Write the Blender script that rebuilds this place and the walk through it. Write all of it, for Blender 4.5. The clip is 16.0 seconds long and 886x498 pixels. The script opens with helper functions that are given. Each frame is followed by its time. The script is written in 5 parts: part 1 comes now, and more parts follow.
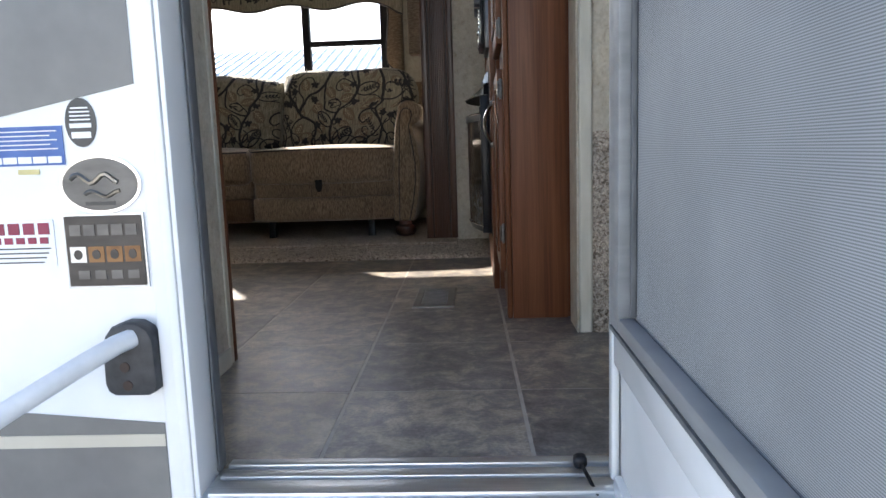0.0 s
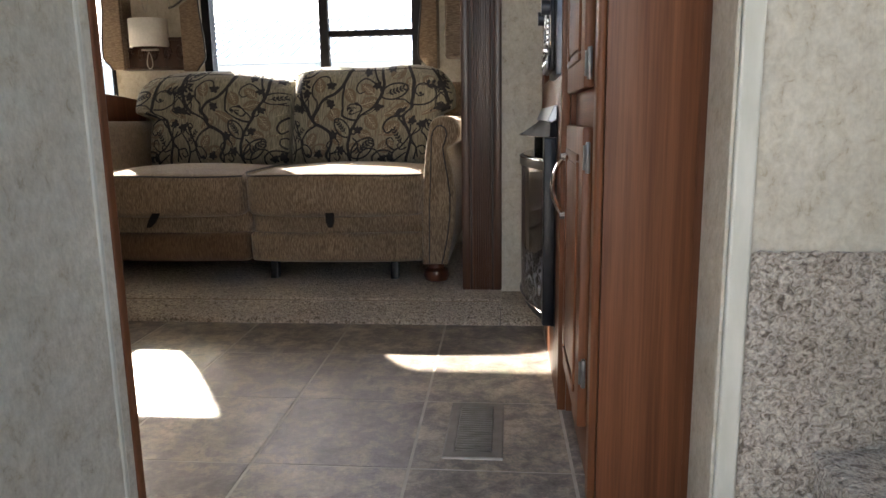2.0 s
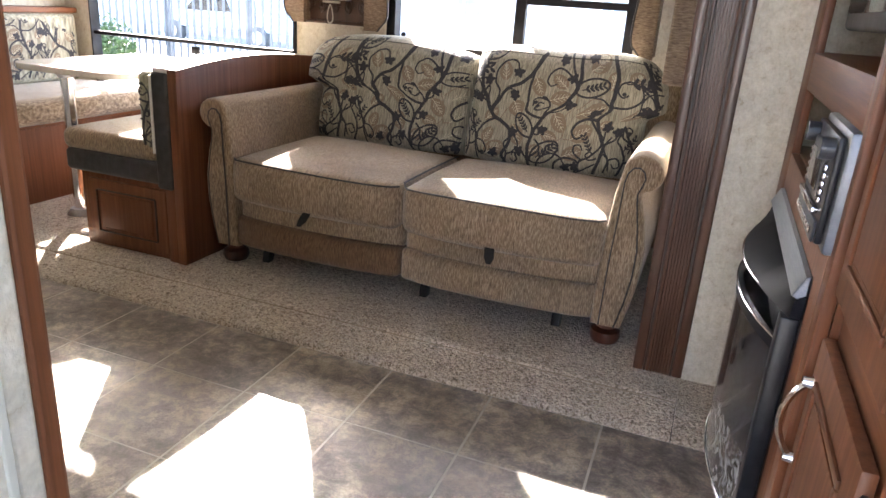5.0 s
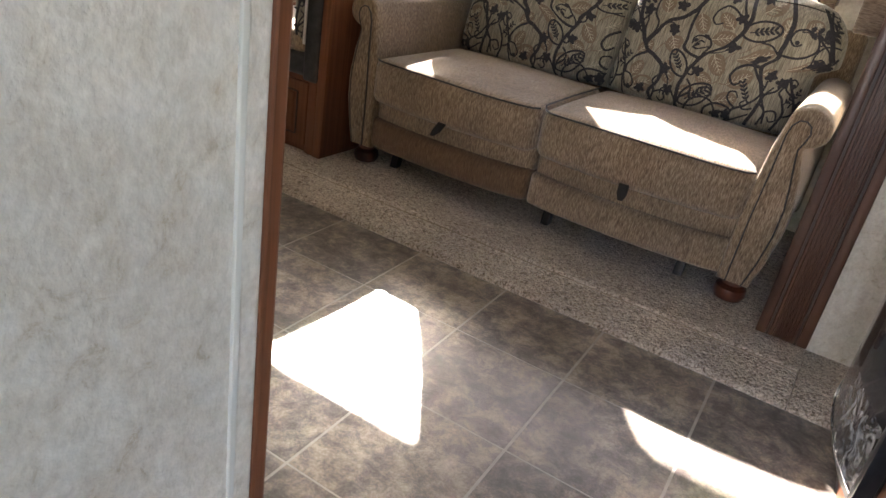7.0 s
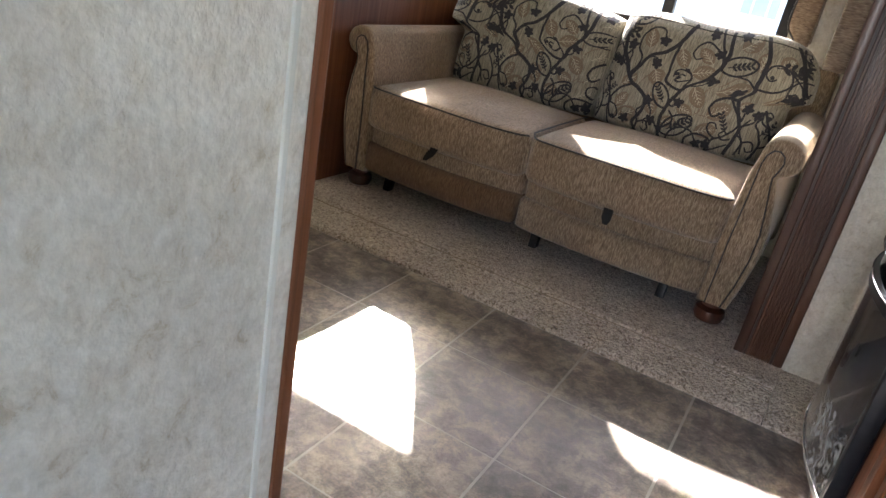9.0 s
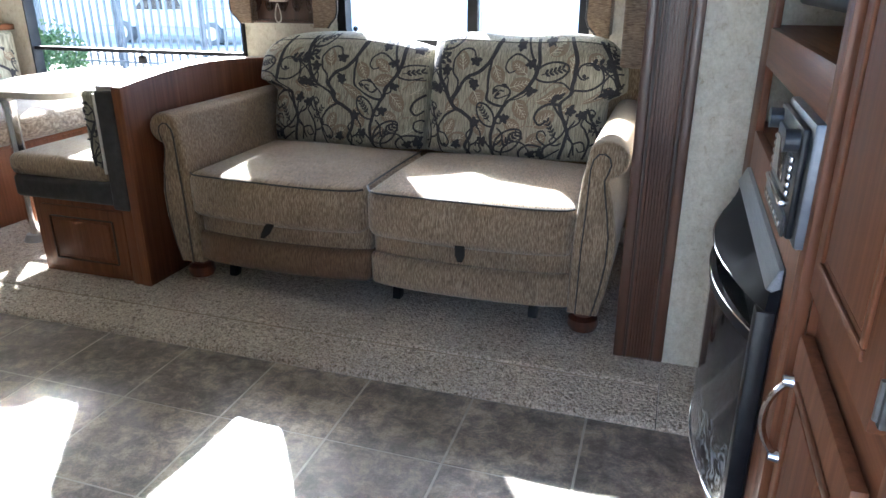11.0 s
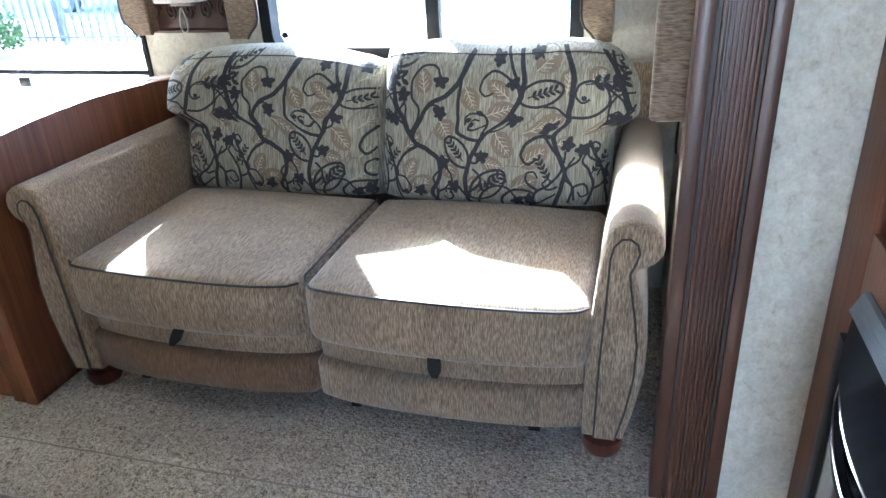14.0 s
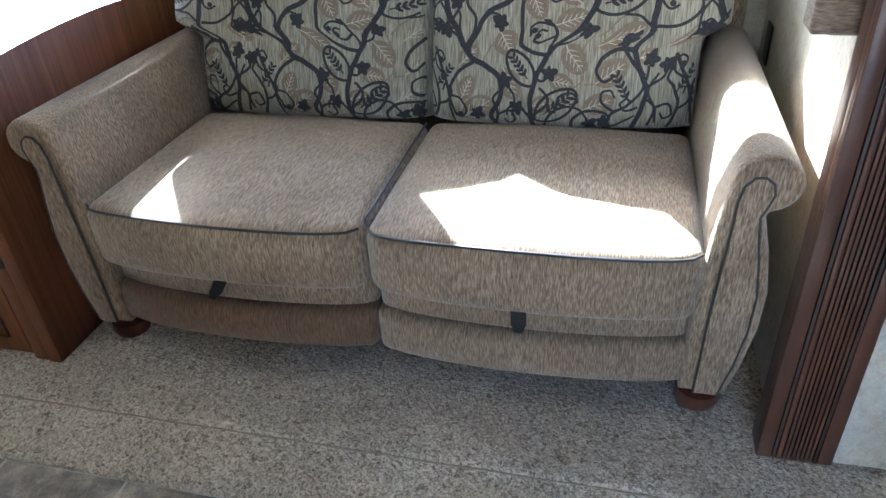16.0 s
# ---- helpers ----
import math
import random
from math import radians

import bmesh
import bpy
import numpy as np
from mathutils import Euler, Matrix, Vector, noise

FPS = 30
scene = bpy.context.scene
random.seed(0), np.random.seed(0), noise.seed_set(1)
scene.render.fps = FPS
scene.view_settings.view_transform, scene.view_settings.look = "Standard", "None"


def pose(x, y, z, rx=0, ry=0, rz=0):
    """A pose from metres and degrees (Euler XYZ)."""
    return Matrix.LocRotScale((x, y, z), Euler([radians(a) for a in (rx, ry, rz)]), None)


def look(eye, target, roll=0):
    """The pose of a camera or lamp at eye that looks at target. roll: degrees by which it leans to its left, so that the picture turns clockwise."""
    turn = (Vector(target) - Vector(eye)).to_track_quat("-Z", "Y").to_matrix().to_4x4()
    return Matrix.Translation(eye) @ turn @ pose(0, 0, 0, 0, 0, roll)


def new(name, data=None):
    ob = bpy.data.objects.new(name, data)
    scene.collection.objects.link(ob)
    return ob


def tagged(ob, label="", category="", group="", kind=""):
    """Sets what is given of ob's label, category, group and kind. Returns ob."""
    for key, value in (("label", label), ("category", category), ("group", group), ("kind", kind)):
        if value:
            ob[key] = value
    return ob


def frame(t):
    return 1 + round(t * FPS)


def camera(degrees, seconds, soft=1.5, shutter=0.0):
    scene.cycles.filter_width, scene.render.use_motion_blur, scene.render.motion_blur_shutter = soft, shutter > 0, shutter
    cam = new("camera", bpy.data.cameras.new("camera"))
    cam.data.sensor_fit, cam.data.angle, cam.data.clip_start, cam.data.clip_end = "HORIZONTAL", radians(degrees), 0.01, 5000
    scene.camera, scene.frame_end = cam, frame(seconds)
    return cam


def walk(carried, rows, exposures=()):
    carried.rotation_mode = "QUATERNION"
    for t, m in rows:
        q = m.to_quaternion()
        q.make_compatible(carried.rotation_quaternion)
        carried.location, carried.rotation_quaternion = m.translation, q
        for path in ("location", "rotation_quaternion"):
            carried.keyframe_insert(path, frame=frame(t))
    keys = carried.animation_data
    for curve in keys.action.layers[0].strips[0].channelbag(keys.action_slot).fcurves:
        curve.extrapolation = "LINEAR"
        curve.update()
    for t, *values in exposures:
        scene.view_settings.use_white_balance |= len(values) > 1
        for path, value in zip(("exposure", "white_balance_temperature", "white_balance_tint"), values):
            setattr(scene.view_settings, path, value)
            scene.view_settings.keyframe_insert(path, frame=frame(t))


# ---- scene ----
cam = camera(64.7, 16.0)
PATH = [
    (0, (0.075, -0.006, 0.481), (-0.027, 1.971, 0.201), -1.9),
    (0.5, (0.089, 0.225, 0.512), (-0.104, 2.197, 0.236), -2.1),
    (1, (0.069, 0.313, 0.513), (-0.025, 2.295, 0.26), -2.2),
    (1.5, (0.018, 0.553, 0.553), (-0.064, 2.536, 0.304), -2.2),
    (2, (0.008, 0.718, 0.719), (-0.182, 2.675, 0.351), -0.9),
    (2.5, (0.021, 0.831, 0.778), (-0.274, 2.763, 0.356), -1.2),
    (3, (0.009, 0.96, 0.941), (-0.396, 2.861, 0.472), -1.2),
    (5.5, (-0.095, 1.267, 1.141), (-0.811, 2.99, 0.421), 6.0),
    (6, (-0.109, 1.256, 1.107), (-0.886, 2.926, 0.328), 8.4),
    (6.5, (-0.116, 1.252, 1.093), (-0.944, 2.866, 0.25), 9.3),
    (7, (-0.153, 1.206, 1.077), (-0.998, 2.796, 0.207), 10.0),
    (7.5, (-0.167, 1.14, 1.052), (-1.053, 2.719, 0.204), 10.9),
    (8, (-0.165, 1.131, 1.069), (-1.09, 2.697, 0.238), 11.0),
    (8.5, (-0.132, 1.118, 1.074), (-0.999, 2.744, 0.296), 11.5),
    (9, (-0.127, 1.12, 1.088), (-0.964, 2.754, 0.294), 11.1),
    (9.5, (-0.098, 1.13, 1.117), (-0.849, 2.826, 0.37), 6.7),
    (10, (-0.075, 1.2, 1.112), (-0.754, 2.953, 0.429), 3.6),
    (12.5, (-0.106, 1.598, 1.348), (-0.622, 3.349, 0.531), -3.1),
    (13, (-0.152, 1.742, 1.355), (-0.667, 3.493, 0.537), -4.4),
    (13.5, (-0.205, 1.84, 1.333), (-0.693, 3.594, 0.505), -4.5),
    (14, (-0.261, 2.05, 1.329), (-0.773, 3.786, 0.479), -3.0),
    (14.5, (-0.306, 2.206, 1.327), (-0.936, 3.892, 0.455), -5.2),
    (15, (-0.436, 2.234, 1.327), (-1.035, 3.907, 0.411), -5.3),
    (15.5, (-0.576, 2.242, 1.313), (-1.153, 3.861, 0.29), -5.7),
    (16, (-0.535, 2.227, 1.307), (-0.983, 3.845, 0.22), -3.7),
]
EXPOSURES = [(0, 1.9, 6700, 12), (0.5, 2.45, 6800, 10), (1, 2.7, 7000, 11), (1.5, 2.5, 7200, 13), (2, 2.6, 7200, 14), (3, 3.25, 7000, 15), (5.5, 3.75, 6700, 17), (7, 3.3, 6900, 17), (8, 3.2, 6900, 16), (9, 3.25, 6700, 15), (10, 3.2, 6100, 11), (12.5, 4.0, 5300, 7), (14, 4.1, 5200, 6), (16, 4.0, 5200, 5)]
walk(cam, [(t, look(eye, target, roll)) for t, eye, target, roll in PATH], EXPOSURES)

# ---- light ----
SUN_EL, SUN_AZ = 32.1, (0.566, -0.824)
world = bpy.data.worlds.new("world")
scene.world = world
world.use_nodes = True
wn, wl = world.node_tree.nodes, world.node_tree.links
sky = wn.new("ShaderNodeTexSky")
sky.sky_type = "NISHITA"
sky.sun_disc = False
sky.sun_elevation = radians(SUN_EL)
sky.sun_rotation = math.atan2(-SUN_AZ[0], -SUN_AZ[1])
wn["Background"].inputs["Strength"].default_value = 0.15
wl.new(sky.outputs[0], wn["Background"].inputs[0])
sun = new("sun", bpy.data.lights.new("sun", "SUN"))
sun.data.energy, sun.data.angle, sun.data.color = 5.0, radians(0.6), (1.0, 0.95, 0.86)
ce, se = math.cos(radians(SUN_EL)), math.sin(radians(SUN_EL))
sun.matrix_world = look((-20, 35, 25), (-20 + SUN_AZ[0] * ce, 35 + SUN_AZ[1] * ce, 25 - se))

# ---- materials ----
def material(name, stops, scale=(1, 1, 1), detail=6.0, rough=0.6, bump=0.0, bump_scale=40.0, bump_size=0.004,
             metal=0.0, second=None, rand=0.0, rough_var=0.0, sheen=0.0, coat=0.0, distortion=0.0, fine=None, crisp=0.5):
    """A procedural surface: colour stops over stretched noise in metres, a second wider stain, fine grain and relief."""
    m = bpy.data.materials.new(name)
    m.use_nodes = True
    n, l = m.node_tree.nodes, m.node_tree.links
    b = n["Principled BSDF"]
    geo = n.new("ShaderNodeNewGeometry")
    mp = n.new("ShaderNodeMapping")
    mp.inputs["Scale"].default_value = scale
    l.new(geo.outputs["Position"], mp.inputs["Vector"])
    nz = n.new("ShaderNodeTexNoise")
    nz.inputs["Scale"].default_value = 1.0
    nz.inputs["Detail"].default_value = detail
    nz.inputs["Distortion"].default_value = distortion
    nz.inputs["Roughness"].default_value = crisp
    l.new(mp.outputs[0], nz.inputs["Vector"])
    fac = nz.outputs["Fac"]
    info = n.new("ShaderNodeObjectInfo")
    if rand:
        ma = n.new("ShaderNodeMath")
        ma.operation = "MULTIPLY_ADD"
        ma.inputs[1].default_value, ma.inputs[2].default_value = rand, -rand / 2
        l.new(info.outputs["Random"], ma.inputs[0])
        ad = n.new("ShaderNodeMath")
        l.new(ma.outputs[0], ad.inputs[0])
        l.new(fac, ad.inputs[1])
        fac = ad.outputs[0]
    ramp = n.new("ShaderNodeValToRGB")
    e = ramp.color_ramp.elements
    while len(e) < len(stops):
        e.new(0.5)
    for el, (p, c) in zip(e, stops):
        el.position, el.color = p, (*c, 1)
    l.new(fac, ramp.inputs[0])
    col = ramp.outputs[0]
    for extra in (second, fine):
        if not extra:
            continue
        sc, lo, hi, amount = extra
        n2 = n.new("ShaderNodeTexNoise")
        n2.inputs["Scale"].default_value = 1.0
        n2.inputs["Detail"].default_value = 4
        mp2 = n.new("ShaderNodeMapping")
        mp2.inputs["Scale"].default_value = sc if isinstance(sc, tuple) else (sc, sc, sc)
        l.new(geo.outputs["Position"], mp2.inputs["Vector"])
        l.new(mp2.outputs[0], n2.inputs["Vector"])
        r2 = n.new("ShaderNodeMapRange")
        r2.inputs["From Min"].default_value, r2.inputs["From Max"].default_value = 0.35, 0.65
        r2.inputs["To Min"].default_value, r2.inputs["To Max"].default_value = lo, hi
        l.new(n2.outputs["Fac"], r2.inputs["Value"])
        mx = n.new("ShaderNodeMix")
        mx.data_type, mx.blend_type = "RGBA", "MULTIPLY"
        mx.inputs["Factor"].default_value = amount
        l.new(col, mx.inputs["A"])
        cc = n.new("ShaderNodeCombineColor")
        for k in range(3):
            l.new(r2.outputs[0], cc.inputs[k])
        l.new(cc.outputs[0], mx.inputs["B"])
        col = mx.outputs["Result"]
    l.new(col, b.inputs["Base Color"])
    b.inputs["Roughness"].default_value = rough
    b.inputs["Metallic"].default_value = metal
    b.inputs["Sheen Weight"].default_value = sheen
    b.inputs["Coat Weight"].default_value = coat
    b.inputs["Coat Roughness"].default_value = 0.15
    if rough_var:
        rr = n.new("ShaderNodeMapRange")
        rr.inputs["To Min"].default_value, rr.inputs["To Max"].default_value = rough - rough_var, rough + rough_var
        l.new(nz.outputs["Fac"], rr.inputs["Value"])
        l.new(rr.outputs[0], b.inputs["Roughness"])
    if bump:
        bn = n.new("ShaderNodeTexNoise")
        bn.inputs["Detail"].default_value = 5
        if isinstance(bump_scale, tuple):
            bmpp = n.new("ShaderNodeMapping")
            bmpp.inputs["Scale"].default_value = bump_scale
            l.new(geo.outputs["Position"], bmpp.inputs["Vector"])
            l.new(bmpp.outputs[0], bn.inputs["Vector"])
            bn.inputs["Scale"].default_value = 1.0
        else:
            l.new(geo.outputs["Position"], bn.inputs["Vector"])
            bn.inputs["Scale"].default_value = bump_scale
        bu = n.new("ShaderNodeBump")
        bu.inputs["Strength"].default_value, bu.inputs["Distance"].default_value = bump, bump_size
        l.new(bn.outputs["Fac"], bu.inputs["Height"])
        l.new(bu.outputs[0], b.inputs["Normal"])
    return m


def glass(name, tint=(1, 1, 1), rough=0.0):
    m = bpy.data.materials.new(name)
    m.use_nodes = True
    b = m.node_tree.nodes["Principled BSDF"]
    b.inputs["Base Color"].default_value = (*tint, 1)
    b.inputs["Transmission Weight"].default_value = 1
    b.inputs["Roughness"].default_value = rough
    b.inputs["IOR"].default_value = 1.02
    return m


M_WALL = material("vinyl_wallpaper", [(0.32, (0.44, 0.370, 0.270)), (0.40, (0.560, 0.502, 0.398)), (0.50, (0.618, 0.566, 0.466)), (0.66, (0.675, 0.630, 0.535))], (44, 44, 36), 12, 0.5,
                  0.6, (95, 95, 80), 0.004, second=(5.5, 0.87, 1.06, 0.85), fine=((150, 150, 125), 0.86, 1.06, 0.6), crisp=0.68, distortion=0.5)
M_TRIM = material("cream_trim", [(0.3, (0.55, 0.54, 0.46)), (0.7, (0.70, 0.68, 0.60))], (30, 30, 8), 5, 0.4, 0.2, 60, 0.002)
M_CEIL = material("ceiling_panel", [(0.3, (0.70, 0.69, 0.65)), (0.7, (0.76, 0.75, 0.71))], (6, 6, 6), 4, 0.7, 0.2, 50)
WOOD = [(0.26, (0.098, 0.032, 0.013)), (0.46, (0.150, 0.052, 0.021)), (0.56, (0.172, 0.062, 0.027)), (0.74, (0.218, 0.086, 0.038))]
M_WOOD = material("cherry_wood", WOOD, (62, 62, 1.3), 9, 0.42, 0.12, (160, 160, 8), 0.001, second=((7, 7, 0.9), 0.90, 1.06, 0.7), fine=((300, 300, 9), 0.82, 1.08, 0.7), distortion=0.35, coat=0.06, crisp=0.6)
M_WOODY = material("cherry_wood_lengthwise", WOOD, (62, 1.3, 62), 9, 0.42, 0.12, (160, 8, 160), 0.001, second=((5, 0.8, 5), 0.85, 1.1, 0.7), fine=((300, 9, 300), 0.82, 1.08, 0.7), distortion=0.35, coat=0.06, crisp=0.6)
for wood in (M_WOOD, M_WOODY):
    wood.node_tree.nodes["Principled BSDF"].inputs["Specular IOR Level"].default_value = 0.3
    wood.node_tree.nodes["Principled BSDF"].inputs["Roughness"].default_value = 0.5
M_DARKWOOD = material("dark_stained_wood", [(0.3, (0.03, 0.013, 0.008)), (0.7, (0.075, 0.032, 0.018))], (30, 30, 2.2), 6, 0.4, 0.15, (150, 150, 9), 0.001)
M_PILASTER = material("walnut_moulding", [(0.3, (0.055, 0.022, 0.013)), (0.7, (0.122, 0.052, 0.029))], (30, 30, 2.0), 6, 0.36, 0.15, (170, 170, 9), 0.001, coat=0.15)
# near-black brown that paints the shade inside grooves, slots and holes
M_RECESS_SHADE = material("recess_shade_brown", [(0.3, (0.020, 0.011, 0.008)), (0.7, (0.040, 0.021, 0.015))], (30, 30, 2), 4, 0.5)
CHENILLE = [(0.32, (0.122, 0.079, 0.047)), (0.5, (0.252, 0.180, 0.114)), (0.68, (0.402, 0.308, 0.214))]
M_FABRIC = material("tan_chenille", CHENILLE, (360, 52, 52), 3.5, 0.92,
                    0.8, (420, 60, 60), 0.0025, second=(5.5, 0.80, 1.1, 0.8), sheen=0.35)
M_FABRIC_SIDE = material("tan_chenille_arm", CHENILLE, (340, 340, 52), 3.5, 0.92,
                         0.8, (260, 260, 60), 0.0025, second=(5.5, 0.80, 1.1, 0.8), sheen=0.35)
M_FABRIC_DARK = material("brown_brushed_chenille", [(0.28, (0.07, 0.035, 0.017)), (0.5, (0.14, 0.08, 0.042)), (0.72, (0.22, 0.14, 0.08))], (330, 42, 42), 5, 0.92,
                         0.6, (420, 70, 70), 0.002, second=(5.5, 0.82, 1.1, 0.8), sheen=0.2)
M_CREAM = material("cream_ribbed_fabric", [(0.32, (0.150, 0.137, 0.102)), (0.5, (0.290, 0.268, 0.205)), (0.68, (0.430, 0.402, 0.312))], (300, 60, 16), 4, 0.9,
                   0.9, (300, 90, 12), 0.0025, second=(7, 0.88, 1.06, 0.8), sheen=0.2)
M_VINE = material("charcoal_embroidery", [(0.3, (0.012, 0.013, 0.018)), (0.7, (0.045, 0.045, 0.055))], (260, 260, 260), 3, 0.85, 0.6, 400, 0.001)
M_LEAF = material("tan_leaf_weave", [(0.3, (0.165, 0.125, 0.090)), (0.7, (0.25, 0.195, 0.145))], (240, 240, 90), 3, 0.88, 0.6, 380, 0.001)
M_VEIN = material("pale_vein_weave", [(0.3, (0.42, 0.38, 0.29)), (0.7, (0.55, 0.51, 0.40))], (240, 240, 90), 3, 0.88)
M_PIPING = material("black_piping", [(0.3, (0.015, 0.013, 0.013)), (0.7, (0.04, 0.035, 0.035))], (200, 200, 200), 3, 0.4, 0.3, 500, 0.0006)
M_BLACKCLOTH = material("black_vinyl_cloth", [(0.3, (0.018, 0.018, 0.020)), (0.7, (0.045, 0.044, 0.047))], (30, 30, 30), 6, 0.5, 0.5, 60, 0.004, fine=(300, 0.8, 1.2, 0.6))
M_WHITEPIPE = material("white_piping", [(0.3, (0.65, 0.63, 0.58)), (0.7, (0.75, 0.73, 0.68))], (100, 100, 100), 3, 0.5)
M_STRAP = material("black_webbing", [(0.3, (0.004, 0.004, 0.004)), (0.7, (0.012, 0.012, 0.012))], (400, 400, 200), 2, 0.8, 0.5, 600, 0.001)
M_CARPET = material("beige_frieze_carpet", [(0.32, (0.19, 0.142, 0.105)), (0.43, (0.46, 0.380, 0.302)), (0.55, (0.66, 0.575, 0.478)), (0.67, (0.80, 0.725, 0.625))],
                    (85, 85, 85), 3, 0.97, 1.0, 100, 0.02, second=(4.0, 0.90, 1.05, 0.8), fine=(210, 0.75, 1.15, 0.8), sheen=0.2, distortion=1.4)
M_TILE = material("slate_vinyl_tile", [(0.30, (0.105, 0.088, 0.080)), (0.42, (0.180, 0.158, 0.148)), (0.50, (0.262, 0.234, 0.212)), (0.55, (0.37, 0.315, 0.250)), (0.61, (0.46, 0.40, 0.33)), (0.72, (0.58, 0.52, 0.44))],
                  (17, 17, 17), 14, 0.36, 0.3, 60, 0.003, second=(5.5, 0.74, 1.20, 0.85), rand=0.08, rough_var=0.10, fine=(150, 0.80, 1.14, 0.75), distortion=0.3, crisp=0.76)
M_GROUT = material("pale_grout", [(0.3, (0.42, 0.395, 0.355)), (0.7, (0.56, 0.53, 0.48))], (25, 25, 25), 4, 0.6, 0.2, 200, 0.001)
M_BLACK = material("black_plastic", [(0.3, (0.005, 0.005, 0.007)), (0.7, (0.011, 0.011, 0.014))], (40, 40, 40), 4, 0.38, 0.1, 500, 0.0005, rough_var=0.05)
M_BLACK.node_tree.nodes["Principled BSDF"].inputs["Specular IOR Level"].default_value = 0.3
M_FRAME = material("black_window_frame", [(0.3, (0.006, 0.006, 0.008)), (0.7, (0.014, 0.014, 0.018))], (20, 20, 20), 4, 0.55)
M_FRAME.node_tree.nodes["Principled BSDF"].inputs["Specular IOR Level"].default_value = 0.2
M_SILVER = material("brushed_silver", [(0.3, (0.42, 0.45, 0.49)), (0.7, (0.55, 0.58, 0.62))], (20, 400, 400), 4, 0.28, metal=1.0)
M_CHROME = material("polished_chrome", [(0.3, (0.75, 0.75, 0.77)), (0.7, (0.82, 0.82, 0.84))], (10, 10, 10), 2, 0.12, metal=1.0)
M_NICKEL = material("antique_nickel", [(0.3, (0.16, 0.145, 0.125)), (0.7, (0.28, 0.26, 0.23))], (60, 60, 60), 4, 0.35, metal=1.0)
M_ALU = material("mill_aluminium", [(0.3, (0.62, 0.64, 0.66)), (0.7, (0.76, 0.78, 0.80))], (8, 160, 160), 4, 0.36, metal=0.9, second=(9, 0.85, 1.05, 0.7))
M_WHITE = material("white_gelcoat", [(0.3, (0.74, 0.76, 0.77)), (0.7, (0.82, 0.83, 0.84))], (3, 3, 3), 5, 0.25, 0.04, 30, 0.002, second=(14, 0.96, 1.02, 0.7), coat=0.3)
M_GREYPAINT = material("grey_graphic_vinyl", [(0.3, (0.155, 0.15, 0.145)), (0.7, (0.20, 0.195, 0.185))], (8, 8, 8), 5, 0.35, second=(30, 0.94, 1.04, 0.7))
M_TANPAINT = material("tan_graphic_vinyl", [(0.3, (0.50, 0.46, 0.38)), (0.7, (0.58, 0.54, 0.46))], (8, 8, 8), 5, 0.35)
M_RUBBER = material("grey_rubber_seal", [(0.3, (0.085, 0.09, 0.095)), (0.7, (0.15, 0.155, 0.16))], (60, 60, 20), 4, 0.6)
M_SCREEN = material("insect_screen", [(0.35, (0.33, 0.34, 0.35)), (0.65, (0.42, 0.43, 0.44))], (4, 4, 4), 3.0, 0.7)
sn, sl_ = M_SCREEN.node_tree.nodes, M_SCREEN.node_tree.links
wave = sn.new("ShaderNodeTexWave")
wave.bands_direction = "Z"
wave.inputs["Scale"].default_value = 170
wave.inputs["Distortion"].default_value = 0.0
sl_.new(sn["Geometry"].outputs["Position"], wave.inputs["Vector"])
smix = sn.new("ShaderNodeMix")
smix.data_type, smix.blend_type = "RGBA", "MULTIPLY"
smix.inputs["Factor"].default_value = 0.55
sl_.new(sn["Color Ramp"].outputs[0], smix.inputs["A"])
sl_.new(wave.outputs["Color"], smix.inputs["B"])
sl_.new(smix.outputs["Result"], sn["Principled BSDF"].inputs["Base Color"])
M_GLASS = glass("clear_glass", (0.97, 0.99, 0.99))
M_DARKGLASS = material("smoked_glass", [(0.3, (0.012, 0.012, 0.014)), (0.7, (0.03, 0.03, 0.033))], (12, 12, 12), 4, 0.06, coat=0.6)
M_EMBER = material("crystal_ember_bed", [(0.38, (0.015, 0.016, 0.018)), (0.5, (0.10, 0.105, 0.11)), (0.62, (0.32, 0.33, 0.34))], (26, 26, 26), 8, 0.16, 0.5, 60, 0.006, distortion=2.0, coat=0.5)
M_SHADE = material("white_lamp_shade", [(0.3, (0.72, 0.71, 0.68)), (0.7, (0.80, 0.79, 0.76))], (90, 90, 90), 3, 0.8, 0.2, 300, 0.0006)
M_IRON = material("beige_scroll_wire", [(0.3, (0.40, 0.37, 0.31)), (0.7, (0.55, 0.52, 0.45))], (60, 60, 60), 4, 0.45)
M_VALANCE = material("brown_woven_board", [(0.3, (0.10, 0.064, 0.040)), (0.5, (0.20, 0.140, 0.093)), (0.7, (0.30, 0.224, 0.156))], (60, 60, 330), 5, 0.9, 0.7, (90, 90, 400), 0.002, sheen=0.2)
M_TABLE = material("pale_laminate", [(0.3, (0.55, 0.52, 0.47)), (0.7, (0.66, 0.63, 0.58))], (60, 60, 60), 6, 0.22, second=(6, 0.9, 1.05, 0.7))
M_ASPHALT = material("pale_lot_paving", [(0.3, (0.43, 0.405, 0.365)), (0.7, (0.53, 0.50, 0.45))], (2.5, 2.5, 2.5), 8, 0.9, 0.4, 60, 0.01, second=(0.3, 0.8, 1.1, 0.7))
M_FENCE = material("painted_fence_steel", [(0.3, (0.10, 0.11, 0.125)), (0.7, (0.15, 0.16, 0.18))], (5, 5, 5), 4, 0.45)
M_BLDG = material("painted_block_wall", [(0.3, (0.66, 0.68, 0.70)), (0.7, (0.75, 0.77, 0.78))], (1.5, 1.5, 1.5), 6, 0.8, 0.2, 9)
